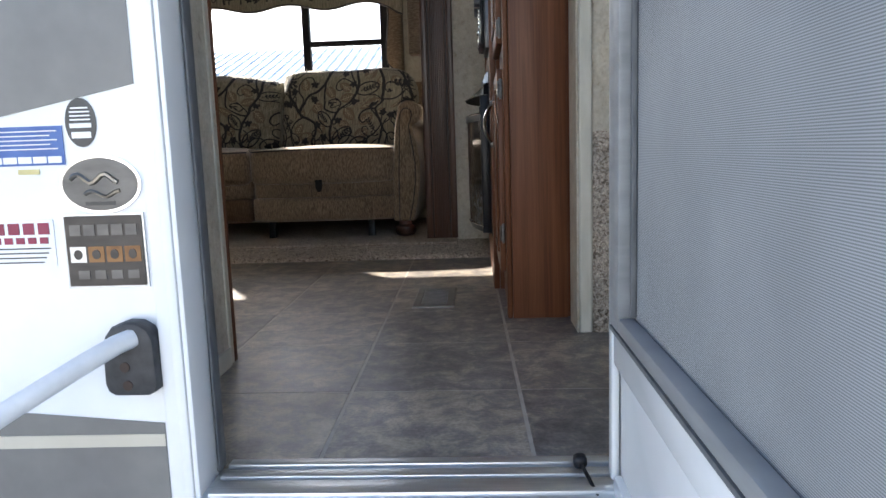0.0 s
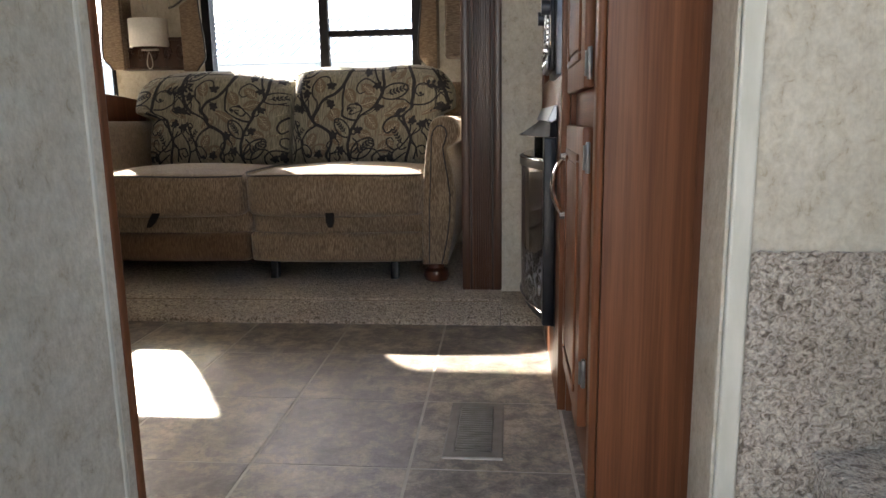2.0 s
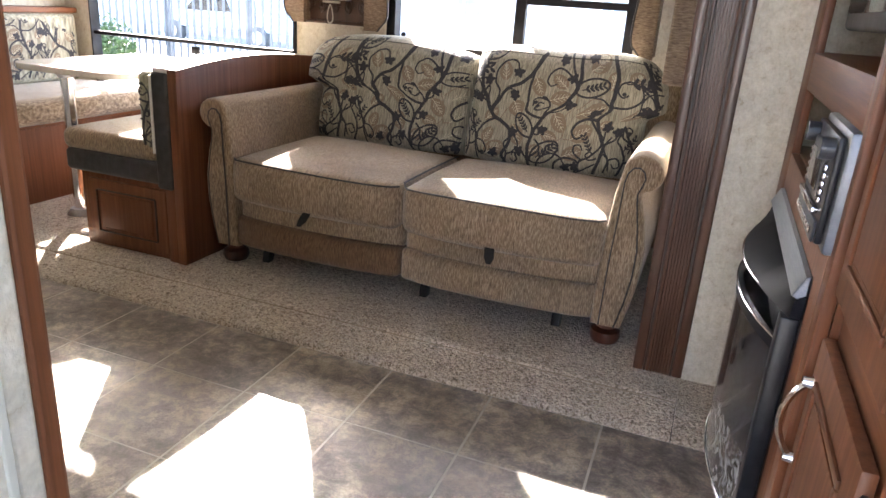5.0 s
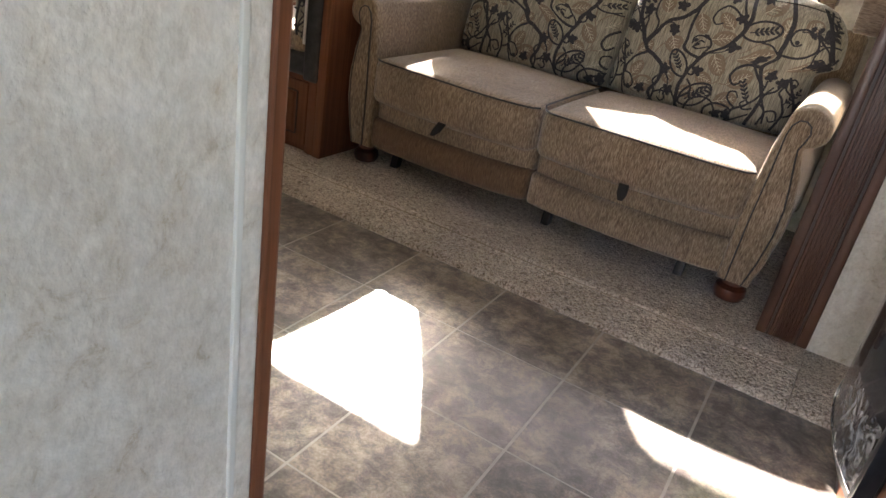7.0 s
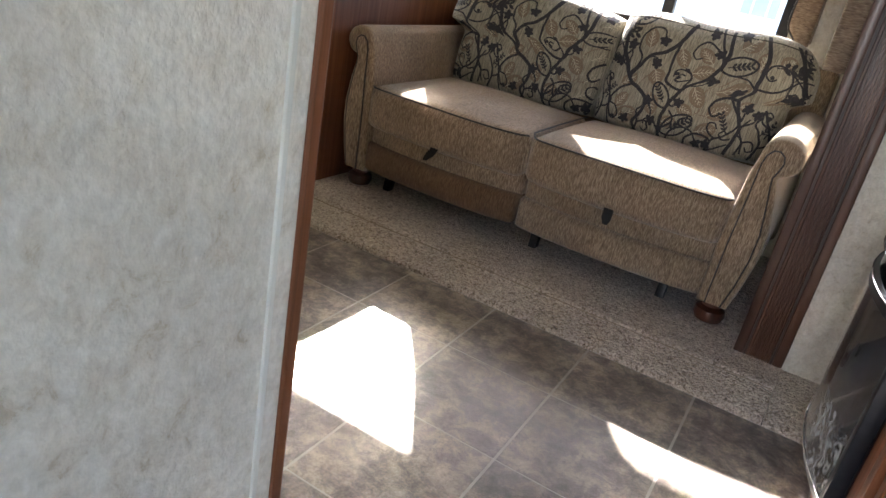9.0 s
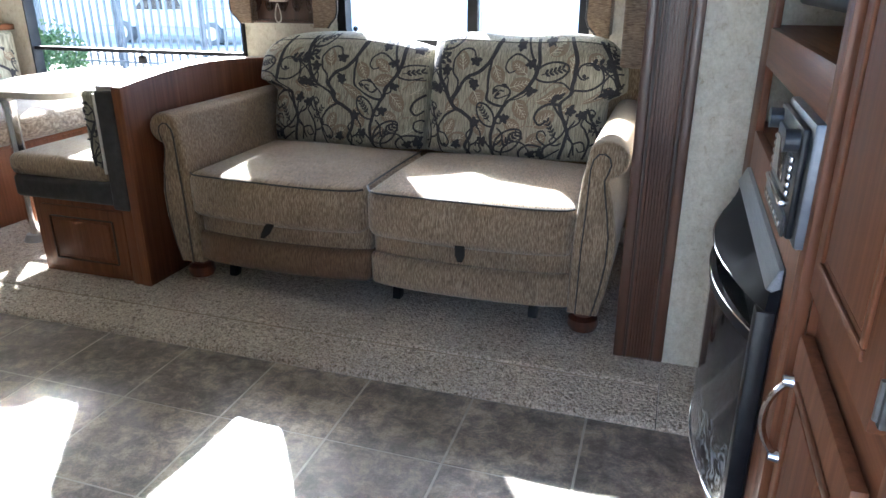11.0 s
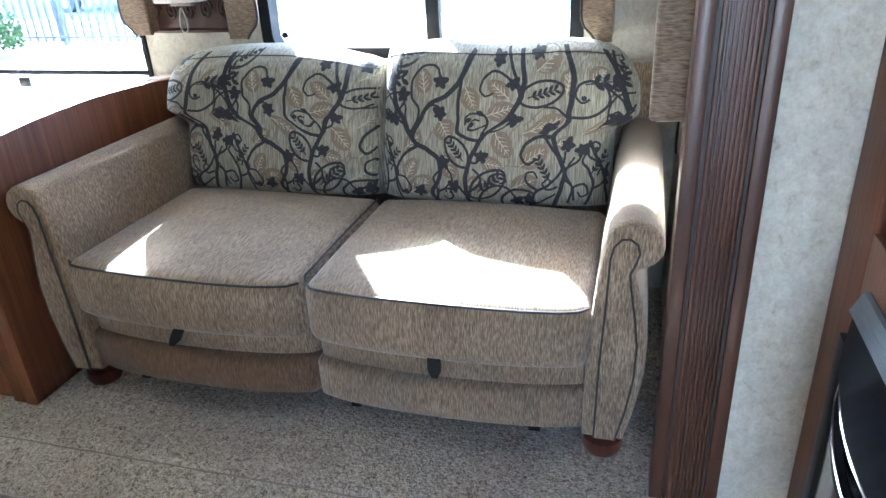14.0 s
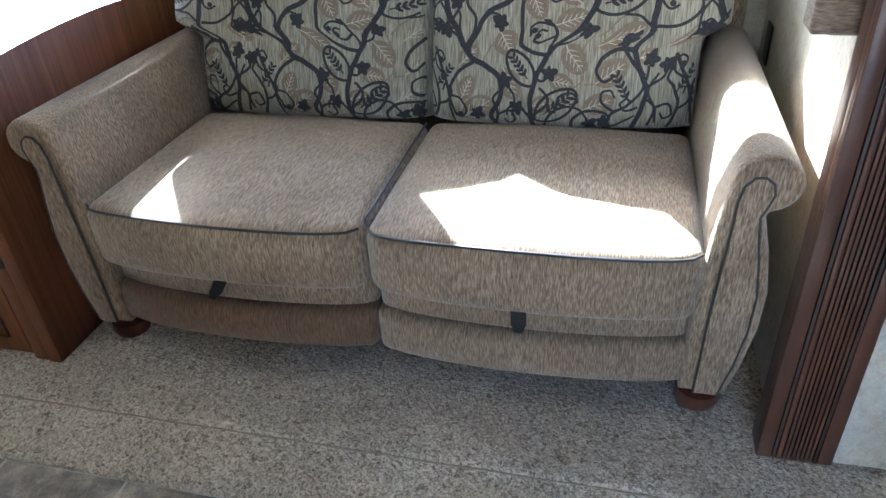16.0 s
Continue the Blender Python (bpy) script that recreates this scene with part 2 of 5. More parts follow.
M_ROOF = material("corrugated_roof_steel", [(0.3, (0.70, 0.72, 0.74)), (0.7, (0.78, 0.80, 0.81))], (1, 1, 1), 5, 0.55)
M_BLUEGLASS = material("blue_window_glass", [(0.3, (0.22, 0.32, 0.42)), (0.7, (0.30, 0.40, 0.50))], (1, 1, 1), 3, 0.1)
M_CAR = material("silver_blue_car_paint", [(0.3, (0.46, 0.54, 0.60)), (0.7, (0.54, 0.62, 0.67))], (1, 1, 1), 3, 0.25, coat=0.6)
M_BUSH = material("bush_leaves", [(0.3, (0.035, 0.075, 0.02)), (0.7, (0.09, 0.15, 0.045))], (6, 6, 6), 4, 0.6)
M_BLUE = material("blue_decal", [(0.3, (0.03, 0.09, 0.30)), (0.7, (0.05, 0.13, 0.38))], (30, 30, 30), 3, 0.3)
M_RED = material("maroon_decal", [(0.3, (0.22, 0.015, 0.05)), (0.7, (0.28, 0.02, 0.07))], (30, 30, 30), 3, 0.3)
M_DECALDARK = material("dark_decal", [(0.3, (0.025, 0.025, 0.027)), (0.7, (0.05, 0.05, 0.053))], (30, 30, 30), 4, 0.3)
M_PEWTER = material("pewter_badge", [(0.3, (0.09, 0.087, 0.084)), (0.7, (0.15, 0.145, 0.14))], (20, 20, 60), 4, 0.38, metal=0.5)
M_BADGE = material("bronze_badge", [(0.3, (0.035, 0.030, 0.027)), (0.7, (0.06, 0.052, 0.047))], (20, 20, 60), 4, 0.4, metal=0.2)
M_COPPER = material("copper_icon", [(0.3, (0.15, 0.075, 0.03)), (0.7, (0.24, 0.13, 0.055))], (40, 40, 40), 4, 0.4, metal=0.4)
M_HANDLE = material("dark_bracket_plastic", [(0.3, (0.02, 0.021, 0.024)), (0.7, (0.045, 0.046, 0.05))], (60, 60, 60), 4, 0.5, 0.3, 300, 0.0008)
M_MAHOGANY = material("dark_mahogany", [(0.3, (0.05, 0.014, 0.007)), (0.7, (0.13, 0.036, 0.018))], (30, 30, 4), 6, 0.3, coat=0.4)
M_GREYMETAL = material("grey_anodised_frame", [(0.3, (0.21, 0.215, 0.22)), (0.7, (0.28, 0.285, 0.29))], (10, 10, 60), 4, 0.5)
M_HOOD = material("matt_black_moulding", [(0.3, (0.004, 0.004, 0.006)), (0.7, (0.008, 0.008, 0.011))], (40, 40, 40), 4, 0.55, rough_var=0.05)
M_HOOD.node_tree.nodes["Principled BSDF"].inputs["Specular IOR Level"].default_value = 0.06
# brown that stands in for the shadow along the carpet fold
M_FOLD_SHADE = material("carpet_fold_shade", [(0.3, (0.26, 0.205, 0.155)), (0.7, (0.40, 0.33, 0.26))], (200, 200, 200), 3, 0.95)
M_GUNMETAL = material("gunmetal_plastic", [(0.3, (0.11, 0.12, 0.14)), (0.7, (0.17, 0.18, 0.20))], (30, 30, 30), 4, 0.40, metal=0.5)
M_STEREO = material("charcoal_stereo_plastic", [(0.3, (0.028, 0.030, 0.036)), (0.7, (0.055, 0.058, 0.066))], (60, 60, 60), 4, 0.35)
M_BEZEL = material("blue_grey_brushed_metal", [(0.3, (0.22, 0.25, 0.29)), (0.7, (0.30, 0.33, 0.37))], (400, 20, 400), 4, 0.30, metal=0.9)
M_REGISTER = material("taupe_enamelled_steel", [(0.3, (0.20, 0.185, 0.165)), (0.7, (0.28, 0.26, 0.235))], (30, 30, 30), 4, 0.38, metal=0.35, rough_var=0.06)
M_YELLOW = material("yellowed_label_paper", [(0.3, (0.55, 0.48, 0.22)), (0.7, (0.65, 0.58, 0.30))], (40, 40, 40), 4, 0.5)
M_TUBE = material("white_coated_tube", [(0.3, (0.62, 0.63, 0.64)), (0.7, (0.72, 0.73, 0.74))], (40, 40, 40), 4, 0.35)


# ---- mesh helpers ----
def box(bm, x0, x1, y0, y1, z0, z1, bevel=0.0, seg=2):
    r = bmesh.ops.create_cube(bm, size=1.0)
    vs = r["verts"]
    bmesh.ops.scale(bm, vec=(x1 - x0, y1 - y0, z1 - z0), verts=vs)
    bmesh.ops.translate(bm, vec=((x0 + x1) / 2, (y0 + y1) / 2, (z0 + z1) / 2), verts=vs)
    if bevel:
        es = {e for v in vs for e in v.link_edges}
        bmesh.ops.bevel(bm, geom=list(es), offset=bevel, segments=seg, affect="EDGES", profile=0.5)
    return bm


def boxed(*a, **k):
    return box(bmesh.new(), *a, **k)


def rod(bm, p, q, r, seg=12, r2=None):
    p, q = Vector(p), Vector(q)
    d = q - p
    m = Matrix.Translation((p + q) / 2) @ d.to_track_quat("Z", "Y").to_matrix().to_4x4()
    bmesh.ops.create_cone(bm, cap_ends=True, segments=seg, radius1=r, radius2=r if r2 is None else r2, depth=d.length, matrix=m)
    return bm


def tube(bm, pts, r, seg=8, closed=False):
    """A round cord along points."""
    pts = [Vector(p) for p in pts]
    n, rings, up = len(pts), [], None
    for i, p in enumerate(pts):
        a = pts[i - 1] if (i or closed) else p
        b = pts[(i + 1) % n] if (i < n - 1 or closed) else p
        t = (b - a).normalized()
        if up is None:
            up = t.orthogonal().normalized()
        up = (up - t * up.dot(t)).normalized()
        w = t.cross(up)
        rings.append([bm.verts.new(p + r * (math.cos(k * math.tau / seg) * up + math.sin(k * math.tau / seg) * w)) for k in range(seg)])
    for i in range(n if closed else n - 1):
        a, b = rings[i], rings[(i + 1) % n]
        for k in range(seg):
            bm.faces.new((a[k], a[(k + 1) % seg], b[(k + 1) % seg], b[k]))
    if not closed:
        bm.faces.new(rings[0][::-1])
        bm.faces.new(rings[-1])
    return bm


def prism(bm, outline, lo, hi, axis="y", bevel=0.0, seg=2):
    """An outline of two coordinates pushed from lo to hi along an axis."""
    def at(a, b, c):
        return {"x": (c, a, b), "y": (a, c, b), "z": (a, b, c)}[axis]
    v0 = [bm.verts.new(at(a, b, lo)) for a, b in outline]
    v1 = [bm.verts.new(at(a, b, hi)) for a, b in outline]
    n = len(outline)
    fs = [bm.faces.new(v0), bm.faces.new(v1[::-1])]
    fs += [bm.faces.new((v0[i], v1[i], v1[(i + 1) % n], v0[(i + 1) % n])) for i in range(n)]
    bmesh.ops.recalc_face_normals(bm, faces=fs)
    if bevel:
        rim = [e for f in fs[:2] for e in f.edges]
        bmesh.ops.bevel(bm, geom=rim, offset=bevel, segments=seg, affect="EDGES", profile=0.5)
    return bm


def soft(x0, x1, y0, y1, z0, z1, r, puff=(0, 0, 0), n=14, bend=None):
    """A cushion: a box with rounded edges of radius r and faces that swell by puff."""
    bm = bmesh.new()
    lo, hi = Vector((x0, y0, z0)), Vector((x1, y1, z1))

    def steps(a, b):
        k = 4
        mid = max(3, n)
        return [a + r * i / k for i in range(k)] + [a + r + (b - a - 2 * r) * i / mid for i in range(mid + 1)] + [b - r + r * i / k for i in range(1, k + 1)]
    axes = [steps(lo[i], hi[i]) for i in range(3)]
    for ax in range(3):
        u, v = (ax + 1) % 3, (ax + 2) % 3
        for side in (0, 1):
            grid = []
            for a in axes[u]:
                row = []
                for b in axes[v]:
                    p = Vector((0, 0, 0))
                    p[ax], p[u], p[v] = (hi if side else lo)[ax], a, b
                    c = Vector([min(max(p[i], lo[i] + r), hi[i] - r) for i in range(3)])
                    d = p - c
                    if d.length > 1e-9:
                        p = c + d.normalized() * r
                    s = [2 * (p[i] - lo[i]) / (hi[i] - lo[i]) - 1 for i in range(3)]
                    for i in range(3):
                        j, k = (i + 1) % 3, (i + 2) % 3
                        p[i] += puff[i] * s[i] * max(0, 1 - s[j] ** 2) * max(0, 1 - s[k] ** 2)
                    if bend:
                        p = bend(p)
                    row.append(bm.verts.new(p))
                grid.append(row)
            for i in range(len(grid) - 1):
                for j in range(len(grid[0]) - 1):
                    q = (grid[i][j], grid[i + 1][j], grid[i + 1][j + 1], grid[i][j + 1])
                    bm.faces.new(q if side else q[::-1])
    bmesh.ops.remove_doubles(bm, verts=bm.verts, dist=1e-5)
    return bm


def link(name, bm, mat, smooth=True):
    me = bpy.data.meshes.new(name)
    bm.to_mesh(me)
    bm.free()
    me.materials.append(mat)
    if smooth:
        for p in me.polygons:
            p.use_smooth = True
        me.set_sharp_from_angle(angle=radians(38))
    return new(name, me)


def thing(name, at, label, category, group="", kind=""):
    ob = new(name)
    ob.location = at
    ob.empty_display_size = 0.05
    return tagged(ob, label, category, group, kind)


def part(name, bm, mat, parent, label="", smooth=True):
    ob = link(name, bm, mat, smooth)
    ob.parent = parent
    if parent.type == "EMPTY":
        ob.matrix_parent_inverse = Matrix.Translation(parent.location).inverted()
    if label:
        ob["label"] = label
    return ob


def structure(name, bm, mat, label, category, smooth=False):
    return tagged(link(name, bm, mat, smooth), label, category, kind="structure")


# ---- shell of the trailer ----
FLOOR_Y0, CARPET_Y, STEP_Y, PLAT = 0.99, 3.09, 3.245, 0.055
CEIL = 2.02
structure("floor", boxed(-5.0, 1.4, FLOOR_Y0, 3.10, -0.06, -0.0007), M_GROUT, "pale grout bed under the mottled slate vinyl tiles", "floor")
structure("ceiling", boxed(-5.05, 1.45, 0.94, 4.54, CEIL, CEIL + 0.05), M_CEIL, "plain off-white ceiling panels of the trailer", "ceiling")


def wall_with_holes(name, x0, x1, y0, y1, z0, z1, holes, mat, label):
    """A wall along x with rectangular openings (x0, x1, z0, z1)."""
    bm = bmesh.new()
    xs = sorted({x0, x1, *[h[0] for h in holes], *[h[1] for h in holes]})
    for a, b in zip(xs, xs[1:]):
        cuts = sorted([(h[2], h[3]) for h in holes if h[0] <= a and h[1] >= b])
        z = z0
        for lo, hi in cuts:
            if lo > z:
                box(bm, a, b, y0, y1, z, lo)
            z = hi
        if z < z1:
            box(bm, a, b, y0, y1, z, z1)
    bmesh.ops.remove_doubles(bm, verts=bm.verts, dist=1e-5)
    return structure(name, bm, mat, label, "wall")


DOOR_X0, DOOR_X1 = -0.335, 0.272
WIN_A = (-1.60, -0.47, 0.905, 1.45)
WIN_B = (-3.50, -2.135, 0.54, 1.69)
wall_with_holes("wall_door_inside", -5.0, 1.4, 0.965, 0.99, -0.06, CEIL, [(DOOR_X0, DOOR_X1, -0.06, 1.88)], M_WALL, "cream mottled vinyl wall round the entry door")
wall_with_holes("wall_door_outside", -5.0, 2.6, 0.935, 0.962, -0.35, 2.3, [(DOOR_X0, DOOR_X1, -0.06, 1.88)], M_WHITE, "glossy white fibreglass outer wall of the trailer")
wall_with_holes("wall_slide_back", -3.70, -0.10, 4.46, 4.50, -0.02, CEIL, [WIN_A, WIN_B], M_WALL, "cream mottled vinyl wall behind the sofa and dinette")
structure("wall_slide_end", boxed(-0.135, -0.095, 3.412, 4.46, -0.02, CEIL), M_WALL, "cream vinyl end wall beside the sofa", "wall")
structure("wall_slide_far_end", boxed(-3.74, -3.70, 3.10, 4.50, -0.02, CEIL), M_WALL, "cream vinyl end wall behind the dinette bench", "wall")
structure("wall_kitchen_side", boxed(-5.0, -3.74, 3.10, 3.14, -0.06, CEIL), M_WALL, "plain cream vinyl wall of the kitchen end", "wall")
structure("wall_rear", boxed(-5.04, -5.0, 0.94, 3.14, -0.06, CEIL), M_WALL, "plain cream vinyl wall closing the kitchen end", "wall")
structure("wall_alcove", boxed(-0.022, 0.20, 3.405, 3.445, -0.02, CEIL), M_WALL, "narrow cream vinyl wall beside the fluted post", "wall")
# hidden filler, added so that no sun leaks past the post
structure("post_gap_filler", boxed(-0.0945, -0.0221, 3.4125, 3.445, -0.02, CEIL), M_WALL, "hidden cream filler added behind the fluted post to keep the sun out", "wall")
structure("wall_unit_back", boxed(0.60, 0.64, 1.83, 3.45, -0.06, CEIL), M_WALL, "plain cream wall behind the entertainment unit", "wall")
structure("wall_unit_end", boxed(0.20, 0.60, 3.405, 3.445, -0.06, CEIL), M_WALL, "plain cream wall closing the unit", "wall")
# unseen stair end wall; its opening is added to let daylight in
bm = bmesh.new()
for a in ((0.94, 1.85, -0.06, 0.95), (0.94, 1.85, 1.80, CEIL), (0.94, 1.08, 0.95, 1.80), (1.70, 1.85, 0.95, 1.80)):
    box(bm, 1.40, 1.44, *a)
structure("wall_stair_end", bm, M_WALL, "unseen cream wall above the carpeted stairs with an opening added for daylight", "wall")

# left partition with corner trims
structure("wall_entry_partition", boxed(-0.55, -0.51, 0.99, 1.572, -0.004, CEIL), M_WALL, "cream mottled vinyl partition beside the entry door", "wall")
bm = boxed(-0.5105, -0.5065, 1.543, 1.550, 0.0, CEIL, 0.001)
structure("trim_bead", bm, M_TRIM, "thin pale bead on the cream partition", "trim")
structure("trim_corner", boxed(-0.5485, -0.508, 1.5505, 1.5725, 0.0, CEIL, 0.003), M_WALL, "cream corner moulding of the partition", "trim")
structure("trim_wood_edge", boxed(-0.555, -0.507, 1.573, 1.592, 0.0, CEIL, 0.004), M_WOOD, "cherry wood edge strip on the partition end", "trim")
structure("baseboard", boxed(-0.5095, -0.5035, 0.995, 1.542, 0.0, 0.045, 0.002), M_TRIM, "cream baseboard along the partition", "trim")

# right partition, carpeted below
structure("wall_stair_partition", boxed(0.332, 1.40, 1.79, 1.83, -0.004, CEIL), M_WALL, "cream mottled vinyl wall above the stair carpet", "wall")
structure("trim_partition_end", boxed(0.325, 0.331, 1.775, 1.905, 0.0, CEIL, 0.002), M_WALL, "cream end board of the stair partition", "trim")
structure("trim_partition_corner", boxed(0.332, 0.364, 1.772, 1.7895, 0.0, CEIL, 0.004), M_TRIM, "pale corner strip of the stair partition", "trim")


def carpet_sheet(x0, x1, z0, z1, y, nx, nz):
    """Looped pile on an upright wall, with an uneven upper edge."""
    bm = bmesh.new()
    g = []
    for i in range(nx + 1):
        col = []
        for j in range(nz + 1):
            x, z = x0 + (x1 - x0) * i / nx, z0 + (z1 - z0) * j / nz
            edge = 0.0 if j < nz else 0.004 * noise.noise(Vector((x * 90, 0, 0)))
            col.append(bm.verts.new((x, y - 0.012 - 0.004 * noise.noise(Vector((x * 130, 7, z * 130))), z + edge)))
        g.append(col)
    for i in range(nx):
        for j in range(nz):
            bm.faces.new((g[i][j], g[i + 1][j], g[i + 1][j + 1], g[i][j + 1]))
    top = [c[-1] for c in g]
    back = [bm.verts.new((v.co.x, y, v.co.z)) for v in top]
    for i in range(nx):
        bm.faces.new((top[i], top[i + 1], back[i + 1], back[i]))
    return bm


structure("wall_carpet", carpet_sheet(0.366, 1.39, 0.0, 0.515, 1.789, 200, 100), M_CARPET, "beige frieze carpet covering the lower stair wall", "carpet", True)
stairs = thing("stairs", (0.9, 1.4, 0), "beige carpeted steps rising beside the entry", "stairs", kind="structure")
for k in range(3):
    bm = bmesh.new()
    xa, za, zb = 0.482 + 0.27 * k, (0.205 * k if k else 0.0), 0.205 * (k + 1)
    prism(bm, [(xa, za), (xa, zb - 0.035), (xa - 0.012, zb - 0.02), (xa - 0.008, zb - 0.004), (xa + 0.006, zb), (1.39, zb), (1.39, za)], 0.995, 1.774, "y")
    part("step", bm, M_CARPET, stairs)

# sofa platform and its carpet
def pile(profile, x0, x1, step, seed):
    """A carpeted profile of y and z run along x, with the pile's uneven surface."""
    n = int((x1 - x0) / step)
    grid = []
    for i in range(n + 1):
        x = x0 + (x1 - x0) * i / n
        col = []
        for j, (y, z) in enumerate(profile):
            k = 0.0 if j in (0, len(profile) - 1) else 1.0
            p = Vector((x * 95, y * 95, seed))
            col.append((x, y + k * 0.0035 * noise.noise(p), z + k * 0.0028 * noise.noise(p + Vector((31, 7, 3)))))
        grid.append(col)
    m = len(profile)
    verts = [v for c in grid for v in c]
    faces = [(i * m + j, (i + 1) * m + j, (i + 1) * m + j + 1, i * m + j + 1) for i in range(n) for j in range(m - 1)]
    faces += [tuple(range(m)), tuple(reversed(range(n * m, n * m + m)))]
    bm = bmesh.new()
    vs = [bm.verts.new(v) for v in verts]
    for f in faces:
        bm.faces.new([vs[i] for i in f])
    bmesh.ops.recalc_face_normals(bm, faces=bm.faces)
    return bm


edge = [(CARPET_Y, -0.01), (CARPET_Y, 0.006), (CARPET_Y + 0.004, 0.014), (CARPET_Y + 0.012, 0.019)]
ramp = [(CARPET_Y + 0.012 + (STEP_Y - CARPET_Y - 0.016) * k / 10, 0.020 + 0.025 * k / 10) for k in range(1, 11)]
top = [(STEP_Y + 0.000, PLAT - 0.006), (STEP_Y + 0.004, PLAT - 0.001), (STEP_Y + 0.012, PLAT)] + [(STEP_Y + 0.012 + 0.02 * k, PLAT) for k in range(1, 14)]
structure("carpet_platform", pile(edge + ramp + top + [(4.459, PLAT), (4.459, -0.01)], -3.699, -0.027, 0.012, 1), M_CARPET, "beige frieze carpet over the raised sofa platform", "carpet", True)
structure("carpet_end_strip", pile(edge + ramp + [(STEP_Y + 0.02, 0.040), (3.30, 0.043), (3.35, 0.045), (3.404, 0.046), (3.404, -0.01)], -0.0235, 0.18, 0.012, 2), M_CARPET, "short strip of beige carpet beside the platform", "carpet", True)

# the fold's shadow, drawn as a thin darker cord on the carpet
structure("fold_shade_line", tube(bmesh.new(), [(-3.69 + 0.06 * k, STEP_Y - 0.005 + 0.0012 * math.sin(k * 1.7), 0.0455) for k in range(62)], 0.0022, 6), M_FOLD_SHADE, "thin brown cord put in for the shade along the carpet fold", "carpet", True)

# fluted post of the slide opening
post = thing("fluted_post", (-0.1, 3.39, PLAT), "dark walnut fluted moulding beside the sofa opening", "moulding", kind="structure")
PX0, PX1 = -0.175, -0.0235
part("backing", boxed(PX0, PX1, 3.392, 3.411, PLAT, CEIL - 0.002, 0.002), M_PILASTER, post)
for a, b in ((0.0, 0.030), (0.040, 0.050), (0.105, 0.112), (0.122, 0.1515)):
    part("fillet", boxed(PX0 + a, PX0 + b, 3.383, 3.393, PLAT, CEIL - 0.003, 0.003), M_PILASTER, post)
# grooves are filled strips, their shade given by the dark colour
for a in (0.032, 0.114):
    part("groove_shade", boxed(PX0 + a, PX0 + a + 0.006, 3.384, 3.393, PLAT, CEIL - 0.003), M_RECESS_SHADE, post)
for k in range(6):
    a = 0.0535 + k * 0.0086
    part("reed", boxed(PX0 + a, PX0 + a + 0.0056, 3.3835, 3.393, PLAT, CEIL - 0.003, 0.0014), M_PILASTER, post)
part("side_board", boxed(PX0, PX0 + 0.018, 3.412, 3.455, PLAT, CEIL - 0.003, 0.002), M_PILASTER, post)

# ---- windows ----
def window(name, w, mull, bars, label, rim=0.028, lip=0.012, turn=0.75, bar=0.016):
    x0, x1, z0, z1 = w
    win = thing(name, ((x0 + x1) / 2, 4.48, z0), label, "window", kind="structure")
    bm = bmesh.new()
    r, t = 0.06, rim
    out, inn = [], []
    for cx, cz, a0 in ((x1, z1, 0), (x0, z1, 90), (x0, z0, 180), (x1, z0, 270)):
        sx, sz = (-1 if cx == x1 else 1), (-1 if cz == z1 else 1)
        for k in range(7):
            a = radians(a0 + 15 * k)
            inn.append((cx + sx * (r + lip) + r * turn * math.cos(a), cz + sz * (r + lip) + r * turn * math.sin(a)))
            out.append((cx + sx * r + (r + t) * math.cos(a), cz + sz * r + (r + t) * math.sin(a)))
    n = len(out)
    rings = [[bm.verts.new((a, y, b)) for a, b in o] for o, y in ((out, 4.457), (out, 4.444), (inn, 4.440), (inn, 4.475), (inn, 4.506), (out, 4.506), (out, 4.501))]
    for p, q in zip(rings, rings[1:]):
        for i in range(n):
            bm.faces.new((p[i], p[(i + 1) % n], q[(i + 1) % n], q[i]))
    bmesh.ops.recalc_face_normals(bm, faces=bm.faces)
    part("window_frame", bm, M_FRAME, win)
    for a in mull:
        part("mullion", boxed(a - 0.024, a + 0.024, 4.452, 4.494, z0, z1, 0.004), M_FRAME, win)
    for a, b, z in bars:
        part("glazing_bar", boxed(a, b, 4.455, 4.492, z - bar, z + bar, 0.004), M_FRAME, win)
    pane = part("pane", boxed(x0 - 0.01, x1 + 0.01, 4.482, 4.486, z0 - 0.01, z1 + 0.01), M_GLASS, win, smooth=False)
    pane.visible_shadow = False
    return win


wa = window("window_1", WIN_A, (-0.965,), [(-0.941, WIN_A[1], 1.162)], "black-framed sliding window above the sofa", 0.018)
part("latch_dot", rod(bmesh.new(), (-1.542, 4.474, 0.972), (-1.542, 4.481, 0.972), 0.012), M_BLACK, wa)
wb = window("window_2", WIN_B, (), [(WIN_B[0], WIN_B[1], 0.835)], "large black-framed window above the dinette", 0.006, 0.006, 0.98, 0.010)
part("latch", boxed(-2.79, -2.74, 4.44, 4.456, 0.775, 0.815, 0.004), M_BLACK, wb)


def wavy(z0, z1, x_in, amp, n=28):
    """Inner edge of a scalloped side board, from the bottom up."""
    pts = []
    for i in range(n + 1):
        f = i / n
        pts.append((x_in + amp * (0.9 * math.sin(f * 7.2 + 0.5) * (1 - 0.5 * f) - 3.2 * math.exp(-((f - 0.0) / 0.055) ** 2)), z0 + (z1 - z0) * f))
    return pts


